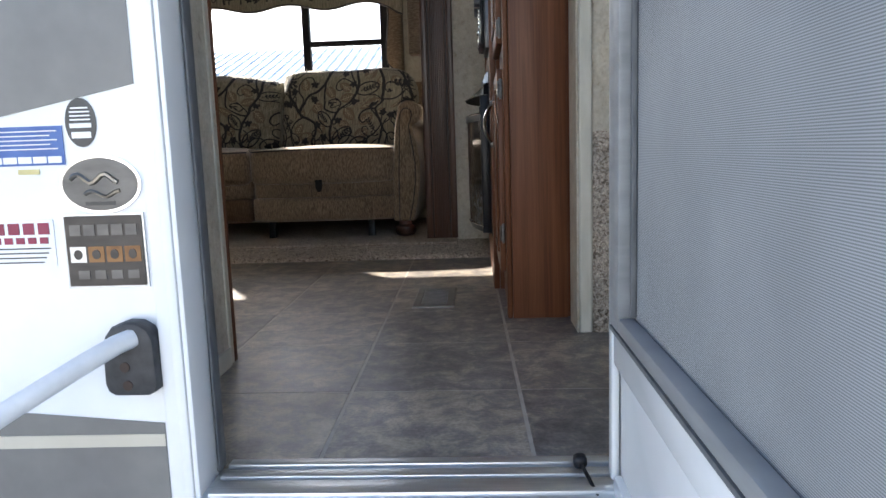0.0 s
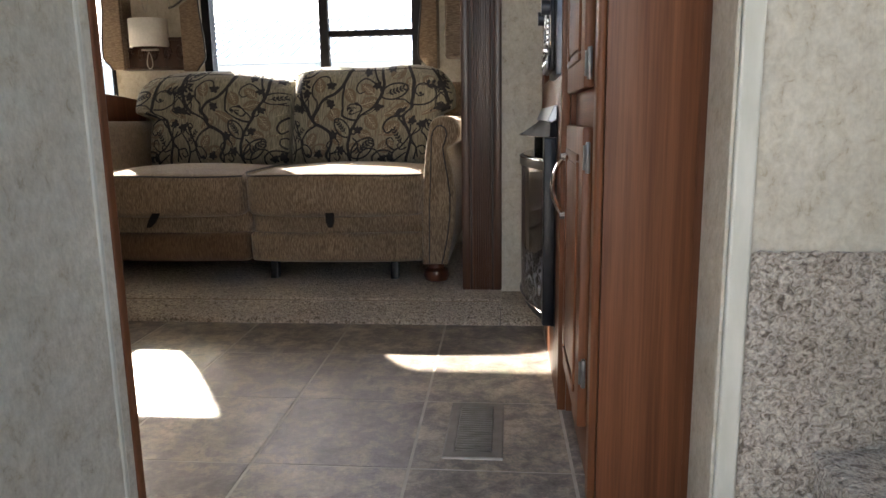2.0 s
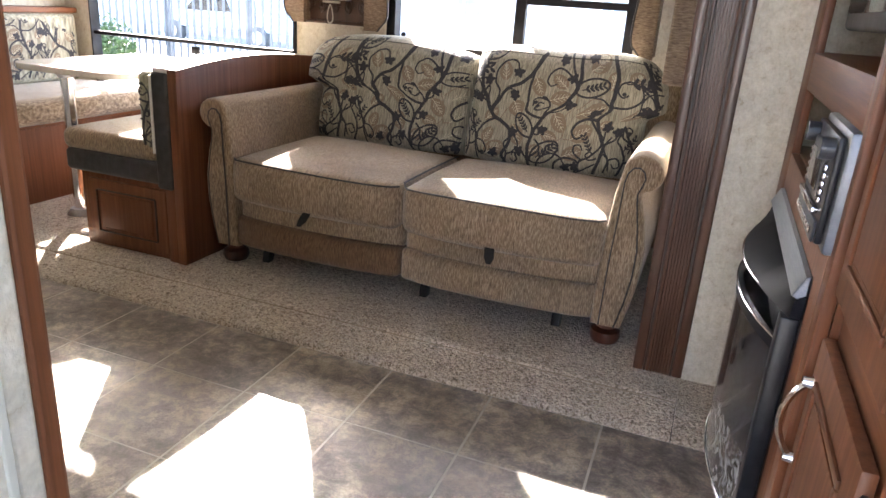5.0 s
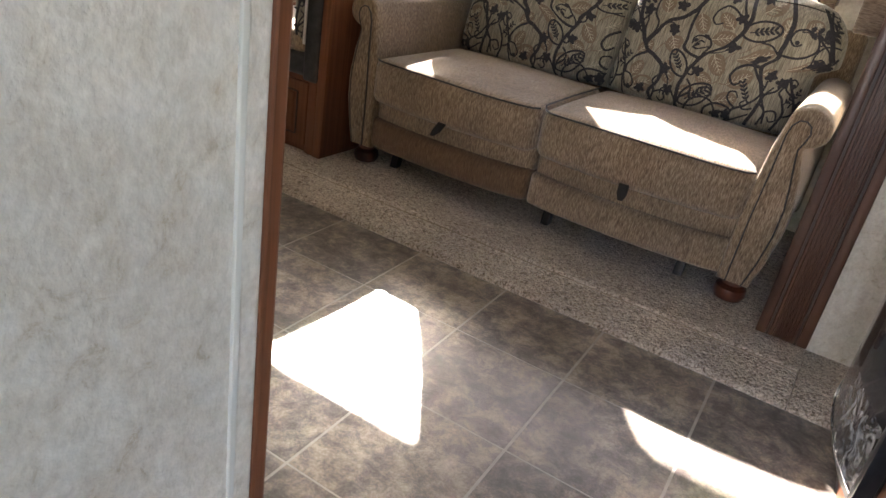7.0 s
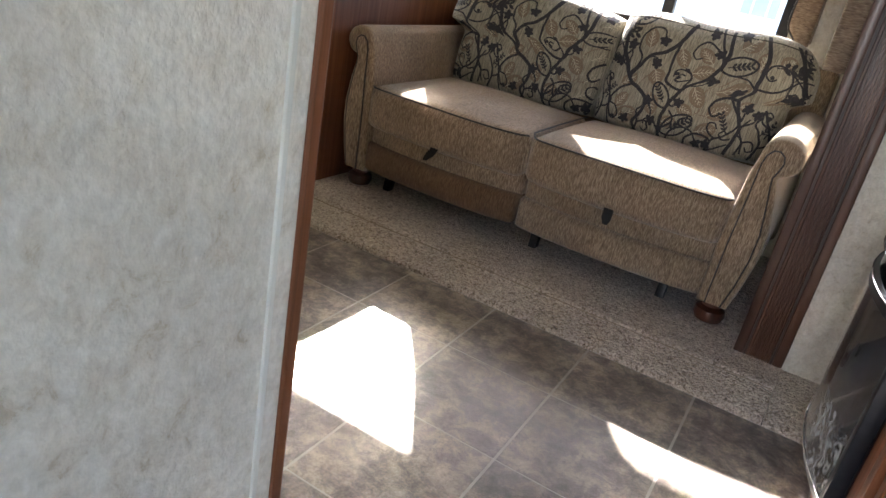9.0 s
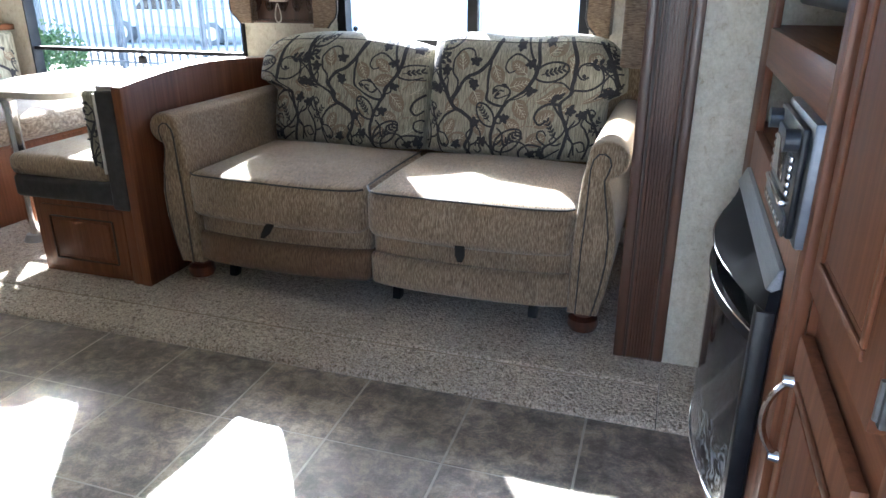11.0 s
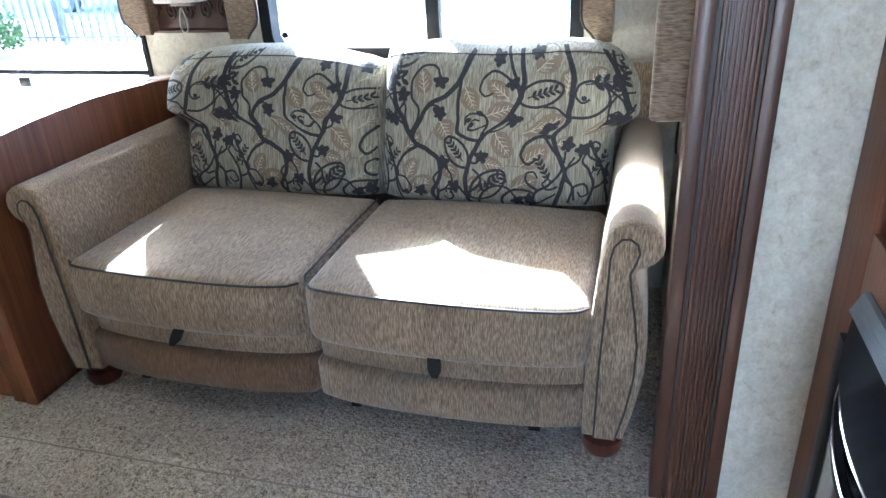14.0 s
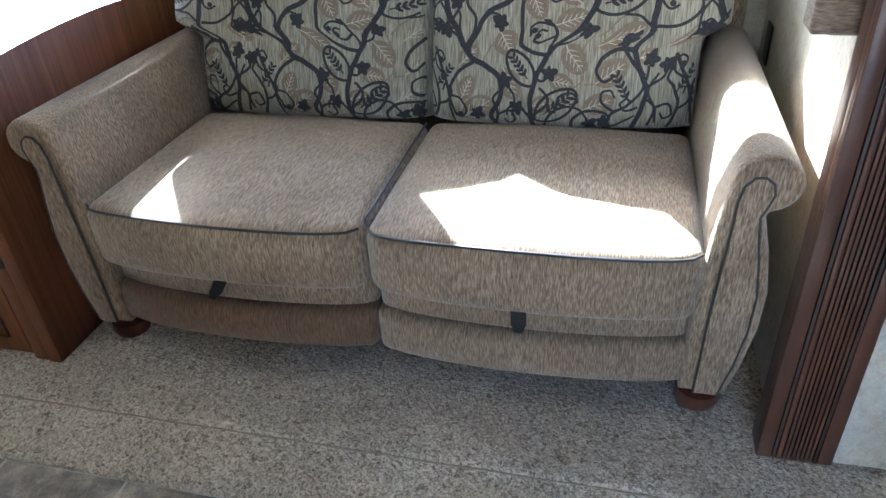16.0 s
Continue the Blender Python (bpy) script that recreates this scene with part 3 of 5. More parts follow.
def side_board(name, x_out, x_in, z0, label):
    """A padded cornice leg whose inner edge is scalloped and piped."""
    s = 1 if x_in > x_out else -1
    edge = wavy(z0, 1.62, x_in, 0.014 * s)
    ob = thing(name, ((x_in + x_out) / 2, 4.42, z0), label, "curtain", "cornice legs beside the windows")
    bm = bmesh.new()
    prism(bm, [(x_out, 1.62), (x_out, z0)] + edge, 4.338, 4.362, "y", 0.007, 3)
    part("board", bm, M_VALANCE, ob)
    part("piping", tube(bmesh.new(), [(a + 0.002 * s, 4.341, b) for a, b in edge], 0.0045, 6), M_PIPING, ob)
    part("return_board", boxed(min(x_out, x_out + 0.012 * s), max(x_out, x_out + 0.012 * s), 4.3625, 4.4595, z0 + 0.01, 1.62, 0.002), M_VALANCE, ob)
    return ob


side_board("cornice_leg", -1.690, -1.580, 0.980, "brown woven padded cornice leg with scalloped edge")
side_board("cornice_leg", -0.356, -0.440, 0.962, "brown woven padded cornice leg with scalloped edge")
side_board("cornice_leg", -2.012, -2.112, 0.995, "brown woven padded cornice leg beside dinette window")


# ---- embroidered vine pattern ----
def ribbon(bm, pts, w0, w1, surf, lift):
    """A stripe along plane points, laid on a surface."""
    prev = None
    n = len(pts)
    for i, p in enumerate(pts):
        a, b = pts[max(0, i - 1)], pts[min(n - 1, i + 1)]
        d = Vector((b[0] - a[0], b[1] - a[1]))
        if d.length < 1e-9:
            continue
        d.normalize()
        w = (w0 + (w1 - w0) * i / (n - 1)) / 2
        q = []
        for s in (-1, 1):
            pt = surf(p[0] - d.y * w * s, p[1] + d.x * w * s, lift)
            if pt is None:
                q = None
                break
            q.append(bm.verts.new(pt))
        if q and prev:
            bm.faces.new((prev[0], prev[1], q[1], q[0]))
        prev = q


def blob(bm, outline, centre, surf, lift):
    c = surf(*centre, lift)
    ring = [surf(a, b, lift) for a, b in outline]
    if c is None or None in ring:
        return
    c = bm.verts.new(c)
    ring = [bm.verts.new(p) for p in ring]
    for i in range(len(ring)):
        bm.faces.new((c, ring[i], ring[(i + 1) % len(ring)]))


def leaf_outline(x, y, ang, size, fat=0.36, n=14):
    out = []
    for i in range(n):
        a = i / n * math.tau
        u = 0.5 - 0.5 * math.cos(a)
        v = fat * math.sin(a) * (abs(math.sin(a / 2)) ** 0.5) * (1.15 - 0.5 * u)
        out.append((x + size * (u * math.cos(ang) - v * math.sin(ang)), y + size * (u * math.sin(ang) + v * math.cos(ang))))
    return out


def spline(pts, n=7):
    """A smooth line through plane points."""
    out = []
    for i in range(len(pts) - 1):
        p = [Vector(pts[min(max(j, 0), len(pts) - 1)]) for j in (i - 1, i, i + 1, i + 2)]
        for k in range(n):
            t = k / n
            q = 0.5 * (2 * p[1] + t * (p[2] - p[0]) + t * t * (2 * p[0] - 5 * p[1] + 4 * p[2] - p[3]) + t ** 3 * (3 * p[1] - p[0] - 3 * p[2] + p[3]))
            out.append((q.x, q.y))
    return out + [tuple(pts[-1])]


REPEAT = 0.70


def motif(stem, thread, star, dot, tan_leaf, dark_leaf, sprig):
    """One repeat of the woven vine, drawn in centimetres on cloth 70 wide."""
    stem(2.0, 1.5, (4.2, 50.6), (4.9, 43.2), (6.7, 34.4), (10.5, 27.9), (14.6, 22.1), (19.0, 19.9), (23.4, 16.4), (23.4, 10.5), (20.9, 5.9), (22.8, 0.5))
    stem(1.2, 0.8, (15.5, 21.1), (10.2, 17.3), (8.0, 11.9), (8.6, 5.5), (9.3, -0.3))
    stem(1.4, 1.9, (13.7, 23.3), (15.5, 30.3), (18.0, 34.4), (23.4, 37.4), (27.5, 42.6), (30.0, 48.3), (32.2, 52.7))
    stem(1.0, 0.7, (12.7, 24.5), (14.6, 32.0), (12.1, 36.6), (12.1, 41.9), (15.2, 45.6), (19.3, 45.8), (20.9, 43.1))
    stem(0.9, 0.6, (15.8, 31.5), (18.4, 34.0), (20.9, 33.4), (21.3, 31.4))
    stem(0.9, 0.6, (11.1, 27.2), (6.7, 29.8), (3.9, 32.2), (2.0, 30.7))
    stem(0.8, 0.6, (9.9, 28.9), (10.2, 32.7), (9.3, 35.9))
    stem(0.9, 0.6, (7.8, 31.8), (10.2, 37.1), (6.3, 37.9), (2.7, 36.0), (1.1, 30.7), (2.0, 26.3))
    stem(1.2, 0.7, (2.7, 23.6), (6.3, 15.9), (8.6, 9.0), (10.2, 4.7))
    stem(0.8, 0.6, (5.8, 16.7), (3.1, 18.7), (2.7, 21.5), (4.6, 23.0), (6.1, 21.3), (4.9, 19.5))
    stem(0.8, 0.6, (8.0, 11.2), (11.5, 10.4), (13.3, 6.7), (11.5, 4.5), (9.9, 6.1))
    stem(0.9, 0.6, (23.4, 16.0), (26.7, 13.7), (28.2, 9.5), (27.1, 5.7))
    stem(1.7, 1.7, (33.7, 0.1), (32.5, 8.9), (33.7, 16.3), (36.1, 21.4), (39.4, 26.6), (43.1, 31.7), (46.0, 37.5), (46.9, 43.7), (46.3, 52.7))
    stem(1.2, 1.0, (45.7, 37.1), (44.4, 42.9), (42.5, 48.7), (41.6, 52.7))
    stem(1.0, 0.6, (43.5, 40.4), (41.6, 43.3), (37.8, 45.0), (34.7, 42.9), (33.4, 39.5), (35.0, 37.2), (37.5, 38.3))
    stem(1.2, 1.1, (37.2, 23.2), (32.5, 24.0), (28.4, 26.5), (26.8, 31.6), (27.1, 38.4), (28.2, 44.9), (29.8, 49.3))
    stem(1.0, 0.7, (37.7, 23.9), (36.9, 28.2), (34.5, 31.5), (32.5, 32.4))
    stem(0.9, 0.6, (36.6, 28.2), (33.7, 26.4), (31.5, 27.3), (31.9, 29.7), (33.7, 29.4))
    stem(0.8, 0.6, (35.0, 31.0), (31.4, 31.7), (29.3, 30.3), (30.0, 27.9))
    stem(0.8, 0.6, (39.2, 25.9), (41.9, 26.7), (43.8, 29.4))
    stem(0.9, 0.7, (34.4, 16.6), (36.2, 16.4), (37.7, 18.2))
    stem(1.0, 0.7, (33.4, 2.8), (31.4, 6.7), (29.0, 9.2), (26.2, 8.3), (25.6, 5.9))
    stem(1.1, 0.8, (33.7, 6.2), (37.7, 10.1), (36.6, 13.1), (35.0, 14.3))
    stem(2.0, 1.5, (61.3, 53.0), (61.7, 43.9), (60.7, 35.8), (60.1, 30.2), (61.3, 24.6), (63.5, 19.0), (65.4, 14.3), (64.3, 8.6), (62.0, 1.7))
    stem(0.9, 0.6, (60.1, 30.3), (56.5, 33.3), (52.6, 33.7))
    stem(1.0, 0.7, (61.0, 30.7), (66.4, 30.9), (71.1, 34.2), (71.1, 39.0), (67.0, 41.4), (62.9, 40.1), (62.0, 36.8), (63.9, 35.0), (66.1, 36.0))
    stem(1.4, 0.8, (61.3, 24.9), (56.3, 25.0), (52.2, 22.2), (51.3, 18.9), (53.5, 16.7), (56.0, 18.1))
    stem(1.2, 0.8, (64.5, 18.3), (60.4, 22.6), (58.1, 26.0), (57.0, 27.6))
    stem(0.9, 0.6, (63.5, 9.4), (60.1, 8.3), (58.5, 10.2), (60.1, 11.9), (61.7, 10.7))
    stem(1.2, 0.8, (44.4, 0.3), (45.3, 5.3), (49.1, 7.9), (53.8, 7.6), (55.7, 6.1))
    stem(1.0, 0.7, (65.1, 15.1), (69.5, 17.7), (71.4, 21.0))
    stem(1.0, 0.7, (53.8, 1.0), (58.8, 4.2), (62.8, 6.9))
    stem(1.0, 0.7, (65.1, 11.9), (67.9, 9.6), (68.6, 4.1))
    stem(0.9, 0.6, (71.4, 39.3), (75.3, 35.4), (77.0, 30.7))
    stem(1.2, 0.7, (2.0, 2.0), (4.5, 8.5), (3.2, 14.0), (1.0, 17.5), (2.2, 20.0))
    stem(1.0, 0.6, (4.2, 8.0), (7.5, 9.5), (8.6, 12.6), (6.6, 14.0), (5.6, 12.2))
    stem(1.2, 0.7, (20.8, 1.0), (23.0, 6.0), (21.6, 11.0), (24.8, 14.4))
    stem(1.0, 0.6, (23.0, 6.2), (26.6, 7.4), (28.0, 4.6), (26.2, 2.8), (24.9, 4.6))
    stem(1.1, 0.7, (36.5, 1.0), (38.0, 6.0), (42.4, 9.0), (47.0, 8.2), (49.6, 4.6))
    stem(1.0, 0.6, (40.0, 8.0), (41.0, 12.0), (44.6, 13.2), (46.4, 10.8), (44.2, 9.8))
    stem(1.2, 0.8, (54.0, 1.0), (56.0, 7.0), (60.5, 10.0), (64.5, 15.0), (65.5, 21.0))
    stem(1.0, 0.6, (57.0, 8.0), (53.6, 10.2), (53.0, 13.4), (55.6, 14.2), (56.8, 12.0))
    stem(1.0, 0.7, (66.5, 3.0), (68.0, 9.0), (65.8, 14.0), (68.4, 19.0))
    stem(1.0, 0.6, (67.6, 9.0), (71.6, 10.0), (73.0, 6.8), (70.8, 5.6), (69.8, 7.6))
    sprig(61.0, 11.0, 57.0, 18.0)
    sprig(3.6, 13.0, 7.8, 18.4)
    star(49.8, 3.6, 0.7)
    star(66.0, 22.6, 1.2)
    star(24.9, 15.8, 1.8)
    thread((46.3, 35.5), (46.6, 27.2), (47.5, 17.4), (43.1, 13.8))
    thread((47.9, 28.1), (52.6, 33.2), (56.5, 32.5))
    thread((22.8, 28.8), (19.9, 24.4), (18.0, 20.5))
    thread((51.0, 15.9), (47.9, 15.7))
    star(20.9, 41.3, 0.3)
    star(21.2, 31.4, 2.4)
    star(3.5, 29.9, 3.6)
    star(9.1, 37.1, 1.6)
    star(39.2, 48.3, 2.0)
    star(43.5, 41.0, 0.8)
    star(44.1, 29.8, 0.2)
    star(37.7, 18.5, 0.3)
    star(28.7, 8.2, 2.4)
    star(54.1, 4.7, 5.4)
    star(76.4, 29.6, 5.2)
    star(57.0, 27.3, 2.6)
    star(16.5, 6.1, 1.0)
    star(70.6, 21.0, 0.6)
    star(51.9, 49.5, 0.4)
    dot(31.9, 28.0)
    dot(30.3, 29.6)
    dot(33.7, 31.8)
    dot(64.3, 36.3)
    dot(11.5, 5.7)
    dot(4.9, 20.6)
    tan_leaf(16.2, 37.3, 14.9, 44.7)
    tan_leaf(28.7, 40.1, 31.9, 33.1)
    tan_leaf(42.0, 36.7, 36.6, 41.6)
    tan_leaf(35.6, 31.0, 43.5, 33.7)
    tan_leaf(21.2, 29.3, 26.8, 23.7)
    tan_leaf(41.6, 26.0, 47.2, 19.3)
    tan_leaf(11.5, 10.1, 14.6, 16.4)
    tan_leaf(12.1, 4.5, 20.4, 10.3)
    tan_leaf(24.3, 19.5, 28.2, 11.5)
    tan_leaf(37.7, 16.8, 44.4, 15.5)
    tan_leaf(50.7, 25.7, 58.1, 30.6)
    tan_leaf(51.0, 44.6, 58.5, 50.1)
    tan_leaf(59.2, 37.1, 60.7, 44.2)
    tan_leaf(69.5, 25.7, 74.2, 31.1)
    tan_leaf(47.9, 8.3, 56.0, 11.6)
    tan_leaf(51.0, 15.9, 58.8, 21.5)
    tan_leaf(65.9, 40.8, 71.7, 44.7)
    tan_leaf(11.0, 19.7, 16.2, 24.6)
    tan_leaf(32.2, 8.9, 39.2, 10.2)
    tan_leaf(62.3, 22.7, 67.5, 24.0)
    dark_leaf(45.0, 35.8, 58.5, 39.7)
    dark_leaf(33.1, 14.9, 25.9, 24.0)
    dark_leaf(34.0, 4.5, 45.7, 13.6)
    dark_leaf(5.5, 46.7, 14.9, 52.0)
    sprig(64.8, 40.4, 78.0, 42.2)
    sprig(72.2, 36.9, 77.7, 45.7)


def vines(width, surf, shift, scale=1.0):
    """The vine repeat laid over a face of this width in metres."""
    dark, tan, vein = bmesh.new(), bmesh.new(), bmesh.new()
    k = 0.01 * scale
    rng = random.Random(9)
    for rep in range(-2, int(width / REPEAT / scale) + 2):
        ox = (shift + rep * REPEAT) * scale
        if ox > width or ox + 1.25 * REPEAT * scale < 0:
            continue

        def at(p):
            return ox + p[0] * k, p[1] * k

        def stem(w0, w1, *pts):
            line = spline([at(p) for p in pts])
            wob = rng.uniform(0, 6)
            ribbon(dark, [(x + 0.0009 * scale * math.sin(i * 0.9 + wob), y) for i, (x, y) in enumerate(line)], w0 * k * 0.88, w1 * k * 0.92, surf, 0.0016)

        def thread(*pts):
            ribbon(tan, spline([at(p) for p in pts]), 0.0045 * scale, 0.0035 * scale, surf, 0.0008)

        def star(x, y, ang):
            x, y = at((x, y))
            for j in range(5):
                a = ang + j * math.tau / 5
                size = (0.033, 0.024, 0.028, 0.026, 0.030)[j] * scale
                bx, by = x - 0.004 * scale * math.cos(a), y - 0.004 * scale * math.sin(a)
                blob(dark, leaf_outline(bx, by, a, size, 0.42, 12), (bx + 0.5 * size * math.cos(a), by + 0.5 * size * math.sin(a)), surf, 0.0018)
            dot_at(x, y, 0.010)

        def dot_at(x, y, r):
            blob(dark, [(x + r * scale * math.cos(q), y + r * scale * math.sin(q)) for q in np.arange(0, 6.2, 0.6)], (x, y), surf, 0.0019)

        def dot(x, y):
            dot_at(*at((x, y)), 0.0085)

        def tan_leaf(x, y, tx, ty):
            (x, y), (tx, ty) = at((x, y)), at((tx, ty))
            ang, size = math.atan2(ty - y, tx - x), math.hypot(tx - x, ty - y) * 1.08
            blob(tan, leaf_outline(x, y, ang, size, 0.46, 20), (x + 0.45 * size * math.cos(ang), y + 0.45 * size * math.sin(ang)), surf, 0.0009)
            ribbon(vein, [(x + (tx - x) * j / 5, y + (ty - y) * j / 5) for j in range(6)], 0.0030 * scale, 0.0018 * scale, surf, 0.0013)
            for j in range(1, 5):
                for side in (-1, 1):
                    bx, by = x + (tx - x) * j / 5.2, y + (ty - y) * j / 5.2
                    a2, ln = ang + side * 0.75, size * 0.30 * (1.15 - 0.15 * j)
                    ribbon(vein, [(bx + ln * f * math.cos(a2), by + ln * f * math.sin(a2)) for f in (0, 0.5, 1)], 0.0026 * scale, 0.0016 * scale, surf, 0.0013)

        def dark_leaf(x, y, tx, ty):
            (x, y), (tx, ty) = at((x, y)), at((tx, ty))
            ang, size = math.atan2(ty - y, tx - x), math.hypot(tx - x, ty - y)
            o = leaf_outline(x, y, ang, size, 0.36, 26)
            ribbon(dark, o + o[:2], 0.0085 * scale, 0.0085 * scale, surf, 0.0017)
            spray(x + 0.2 * (tx - x), y + 0.2 * (ty - y), ang, 0.6 * size, 0.11 * size)

        def spray(x, y, ang, ln, lobe):
            ribbon(dark, [(x + ln * f * math.cos(ang), y + ln * f * math.sin(ang)) for f in (0, 0.3, 0.6, 1)], 0.0045 * scale, 0.003 * scale, surf, 0.0017)
            for j in range(1, 6):
                for side in (-1, 1):
                    bx, by, a2 = x + ln * j / 5 * math.cos(ang), y + ln * j / 5 * math.sin(ang), ang + side * 0.75
                    blob(dark, leaf_outline(bx, by, a2, lobe * 1.5, 0.30, 8), (bx + 0.7 * lobe * math.cos(a2), by + 0.7 * lobe * math.sin(a2)), surf, 0.0018)

        def sprig(x, y, tx, ty):
            (x, y), (tx, ty) = at((x, y)), at((tx, ty))
            ln = math.hypot(tx - x, ty - y)
            spray(x, y, math.atan2(ty - y, tx - x), ln, 0.17 * ln)

        motif(stem, thread, star, dot, tan_leaf, dark_leaf, sprig)
    return dark, tan, vein


def add_vines(parent, width, surf, shift, scale=1.0):
    d, t, v = vines(width, surf, shift, scale)
    for name, bm, mat, label in (("vine_embroidery", d, M_VINE, "charcoal embroidered vines"), ("leaf_embroidery", t, M_LEAF, "tan woven leaves"), ("leaf_vein", v, M_VEIN, "pale leaf veins")):
        tagged(part(name, bm, mat, parent, label, smooth=False), kind="stuff")


# ---- sofa ----
SX = -1.066
sofa = thing("sofa", (SX, 3.9, PLAT), "tan chenille two-seat sofa with rolled arms on the carpeted platform", "sofa")


def pillow(outer):
    """Back cushion; outer is +1 for the right-hand one. It widens above the arm."""
    x_in, x_arm, z0, z1 = SX + outer * 0.0005, SX + outer * 0.738, 0.497, 0.984
    yc, T = 4.195, 0.135

    def sp(s, t, sign, lift=0.0):
        # s, t in -1..1, s grows to the outer side
        f = min(max((t + 0.06) / 0.22, 0), 1)
        ext = (0.070 if outer > 0 else 0.095) * f * f * (3 - 2 * f)
        wid = (x_arm - x_in) * outer + ext
        rx = 1 - (0.17 if s > 0 else 0.02) * max(0.0, t) ** 4
        cx = 0.5 * wid
        x = cx + s * 0.5 * wid * rx - (0.02 if t > 0.6 else 0) * (t - 0.6)
        h = z1 - z0
        z = z0 + 0.5 * h * (1 + t * (1 - ((0.17 if s > 0 else 0.075) * abs(s) ** 4 if t > 0 else 0.02 * s * s)))
        z += 0.010 * math.sin(x * 9 + 1.3 * outer) * max(0, t)
        if outer < 0:
            z -= 0.045 * max(0, t) * (0.5 - 0.5 * s) ** 1.3
        else:
            z -= 0.022 * max(0, t) * max(0, -s) ** 3
        th = T * math.sqrt(max(0, 1 - abs(s) ** (5 if s > 0 else 9))) * math.sqrt(max(0, 1 - abs(t) ** 5)) + 0.012
        th *= 1 + 0.05 * math.sin(5 * x + 2) * math.sin(6 * t)
        pucker = 0.004 * math.sin(x * 85 + 2 * math.sin(x * 23)) * max(0, t - 0.55) ** 1 * 2.2
        if sign > 0:
            th *= 1 - 0.65 * min(1, max(0, (t + 0.2) / 0.8))
        y = yc - 0.04 + 0.145 * (t * 0.5 + 0.5) + sign * (th + pucker + lift)
        return Vector((x_in + outer * x, y, z + (lift * max(0, t) ** 4)))

    bm = bmesh.new()
    N = 44
    grid = {}
    for sign in (-1, 1):
        for i in range(N + 1):
            for j in range(N + 1):
                s, t = math.sin((i / N - 0.5) * math.pi), math.sin((j / N - 0.5) * math.pi)
                grid[sign, i, j] = bm.verts.new(sp(s, t, sign))
        for i in range(N):
            for j in range(N):
                bm.faces.new((grid[sign, i, j], grid[sign, i + 1, j], grid[sign, i + 1, j + 1], grid[sign, i, j + 1]))
    for i in range(N):
        for a, b in (((i, 0), (i + 1, 0)), ((i, N), (i + 1, N)), ((0, i), (0, i + 1)), ((N, i), (N, i + 1))):
            bm.faces.new((grid[-1, *a], grid[-1, *b], grid[1, *b], grid[1, *a]))
    bmesh.ops.recalc_face_normals(bm, faces=bm.faces)
    cushion = part("back_cushion", bm, M_CREAM, sofa, "cream ribbed back cushion with charcoal vines")
    W, H = 0.80, 0.52

    def surf(a, b, lift):
        s, t = 2 * a / W - 1, 2 * b / H - 1
        if outer < 0:
            s = -s
        if abs(s) > 0.985 or abs(t) > 0.985:
            return None
        return sp(s, t, -1, lift)
    add_vines(cushion, W, surf, 0.0 if outer > 0 else 0.228)
    seam = [sp(math.sin(k / 20 * math.pi / 2), 0.90, -1, 0.001) for k in range(-16, 17)]
    part("top_seam", tube(bmesh.new(), seam, 0.002, 5), M_PIPING, cushion)


pillow(1)
pillow(-1)


def seat_bend(centre):
    """Bows the front of one seat half outwards and rounds it off at its ends."""
    def bend(p):
        q = p.copy()
        f = min(1, max(0.0, (3.75 - q.y) / 0.30))
        u = (q.x - centre) / 0.37
        q.y -= f * (0.026 * (1 - u * u) - 0.020 * abs(u) ** 9 + 0.006 * (1 - ((q.x - SX) / 0.74) ** 2))
        q.z += 0.004 * math.sin(q.x * 7.5 + 1) * math.sin(q.y * 8) * (1 if q.z > 0.45 else 0)
        return q
    return bend


for o in (-1, 1):
    x0, x1 = (SX + 0.001, SX + 0.737) if o > 0 else (SX - 0.737, SX - 0.001)
    sb = seat_bend((x0 + x1) / 2)
    c = part("seat_cushion", soft(x0, x1, 3.452, 4.10, 0.338, 0.508, 0.038, (0.0, 0.010, 0.026), 18, sb), M_FABRIC, sofa, "tan chenille seat cushion")
    rim = [sb(Vector((x0 + 0.010 + (x1 - x0 - 0.020) * k / 32, 3.452 + 0.010 + (0.012 if k in (0, 32) else 0), 0.502))) for k in range(33)]
    back = [Vector((SX, y, 0.512 + 0.004 * math.sin((y - 3.46) * 5))) for y in (4.05, 3.9, 3.75, 3.6, 3.5)]
    pts = (back if o > 0 else []) + (rim if o > 0 else rim[::-1])
    part("piping", tube(bmesh.new(), pts, 0.0036, 6), M_PIPING, c, "dark welt piping")
    bm = soft(x0 + 0.001, x1 - 0.001, 3.506, 3.66, 0.245, 0.372, 0.030, (0, 0.016, 0), 12, sb)
    part("front_rail", bm, M_FABRIC, sofa, "tan chenille rail under the cushion")
    bm = soft(x0 + 0.001, x1 - 0.001, 3.478, 3.66, 0.146, 0.268, 0.020, (0, 0.018, 0), 12, sb)
    part("lower_panel", bm, M_FABRIC if o > 0 else M_FABRIC_DARK, sofa, "" if o > 0 else "darker brushed brown lower panel")
    # pull strap
    sx = -0.706 if o > 0 else -1.424
    bm = bmesh.new()
    tilt = 0.0 if o > 0 else -0.026
    prism(bm, [(sx - 0.017, 0.362), (sx + 0.017, 0.362), (sx + 0.017 + tilt, 0.318), (sx + 0.008 + tilt * 1.6, 0.296), (sx - 0.008 + tilt * 1.6, 0.296), (sx - 0.017 + tilt, 0.318)], 3.424, 3.429, "y")
    part("pull_strap", bm, M_STRAP, sofa, "black webbing pull strap")

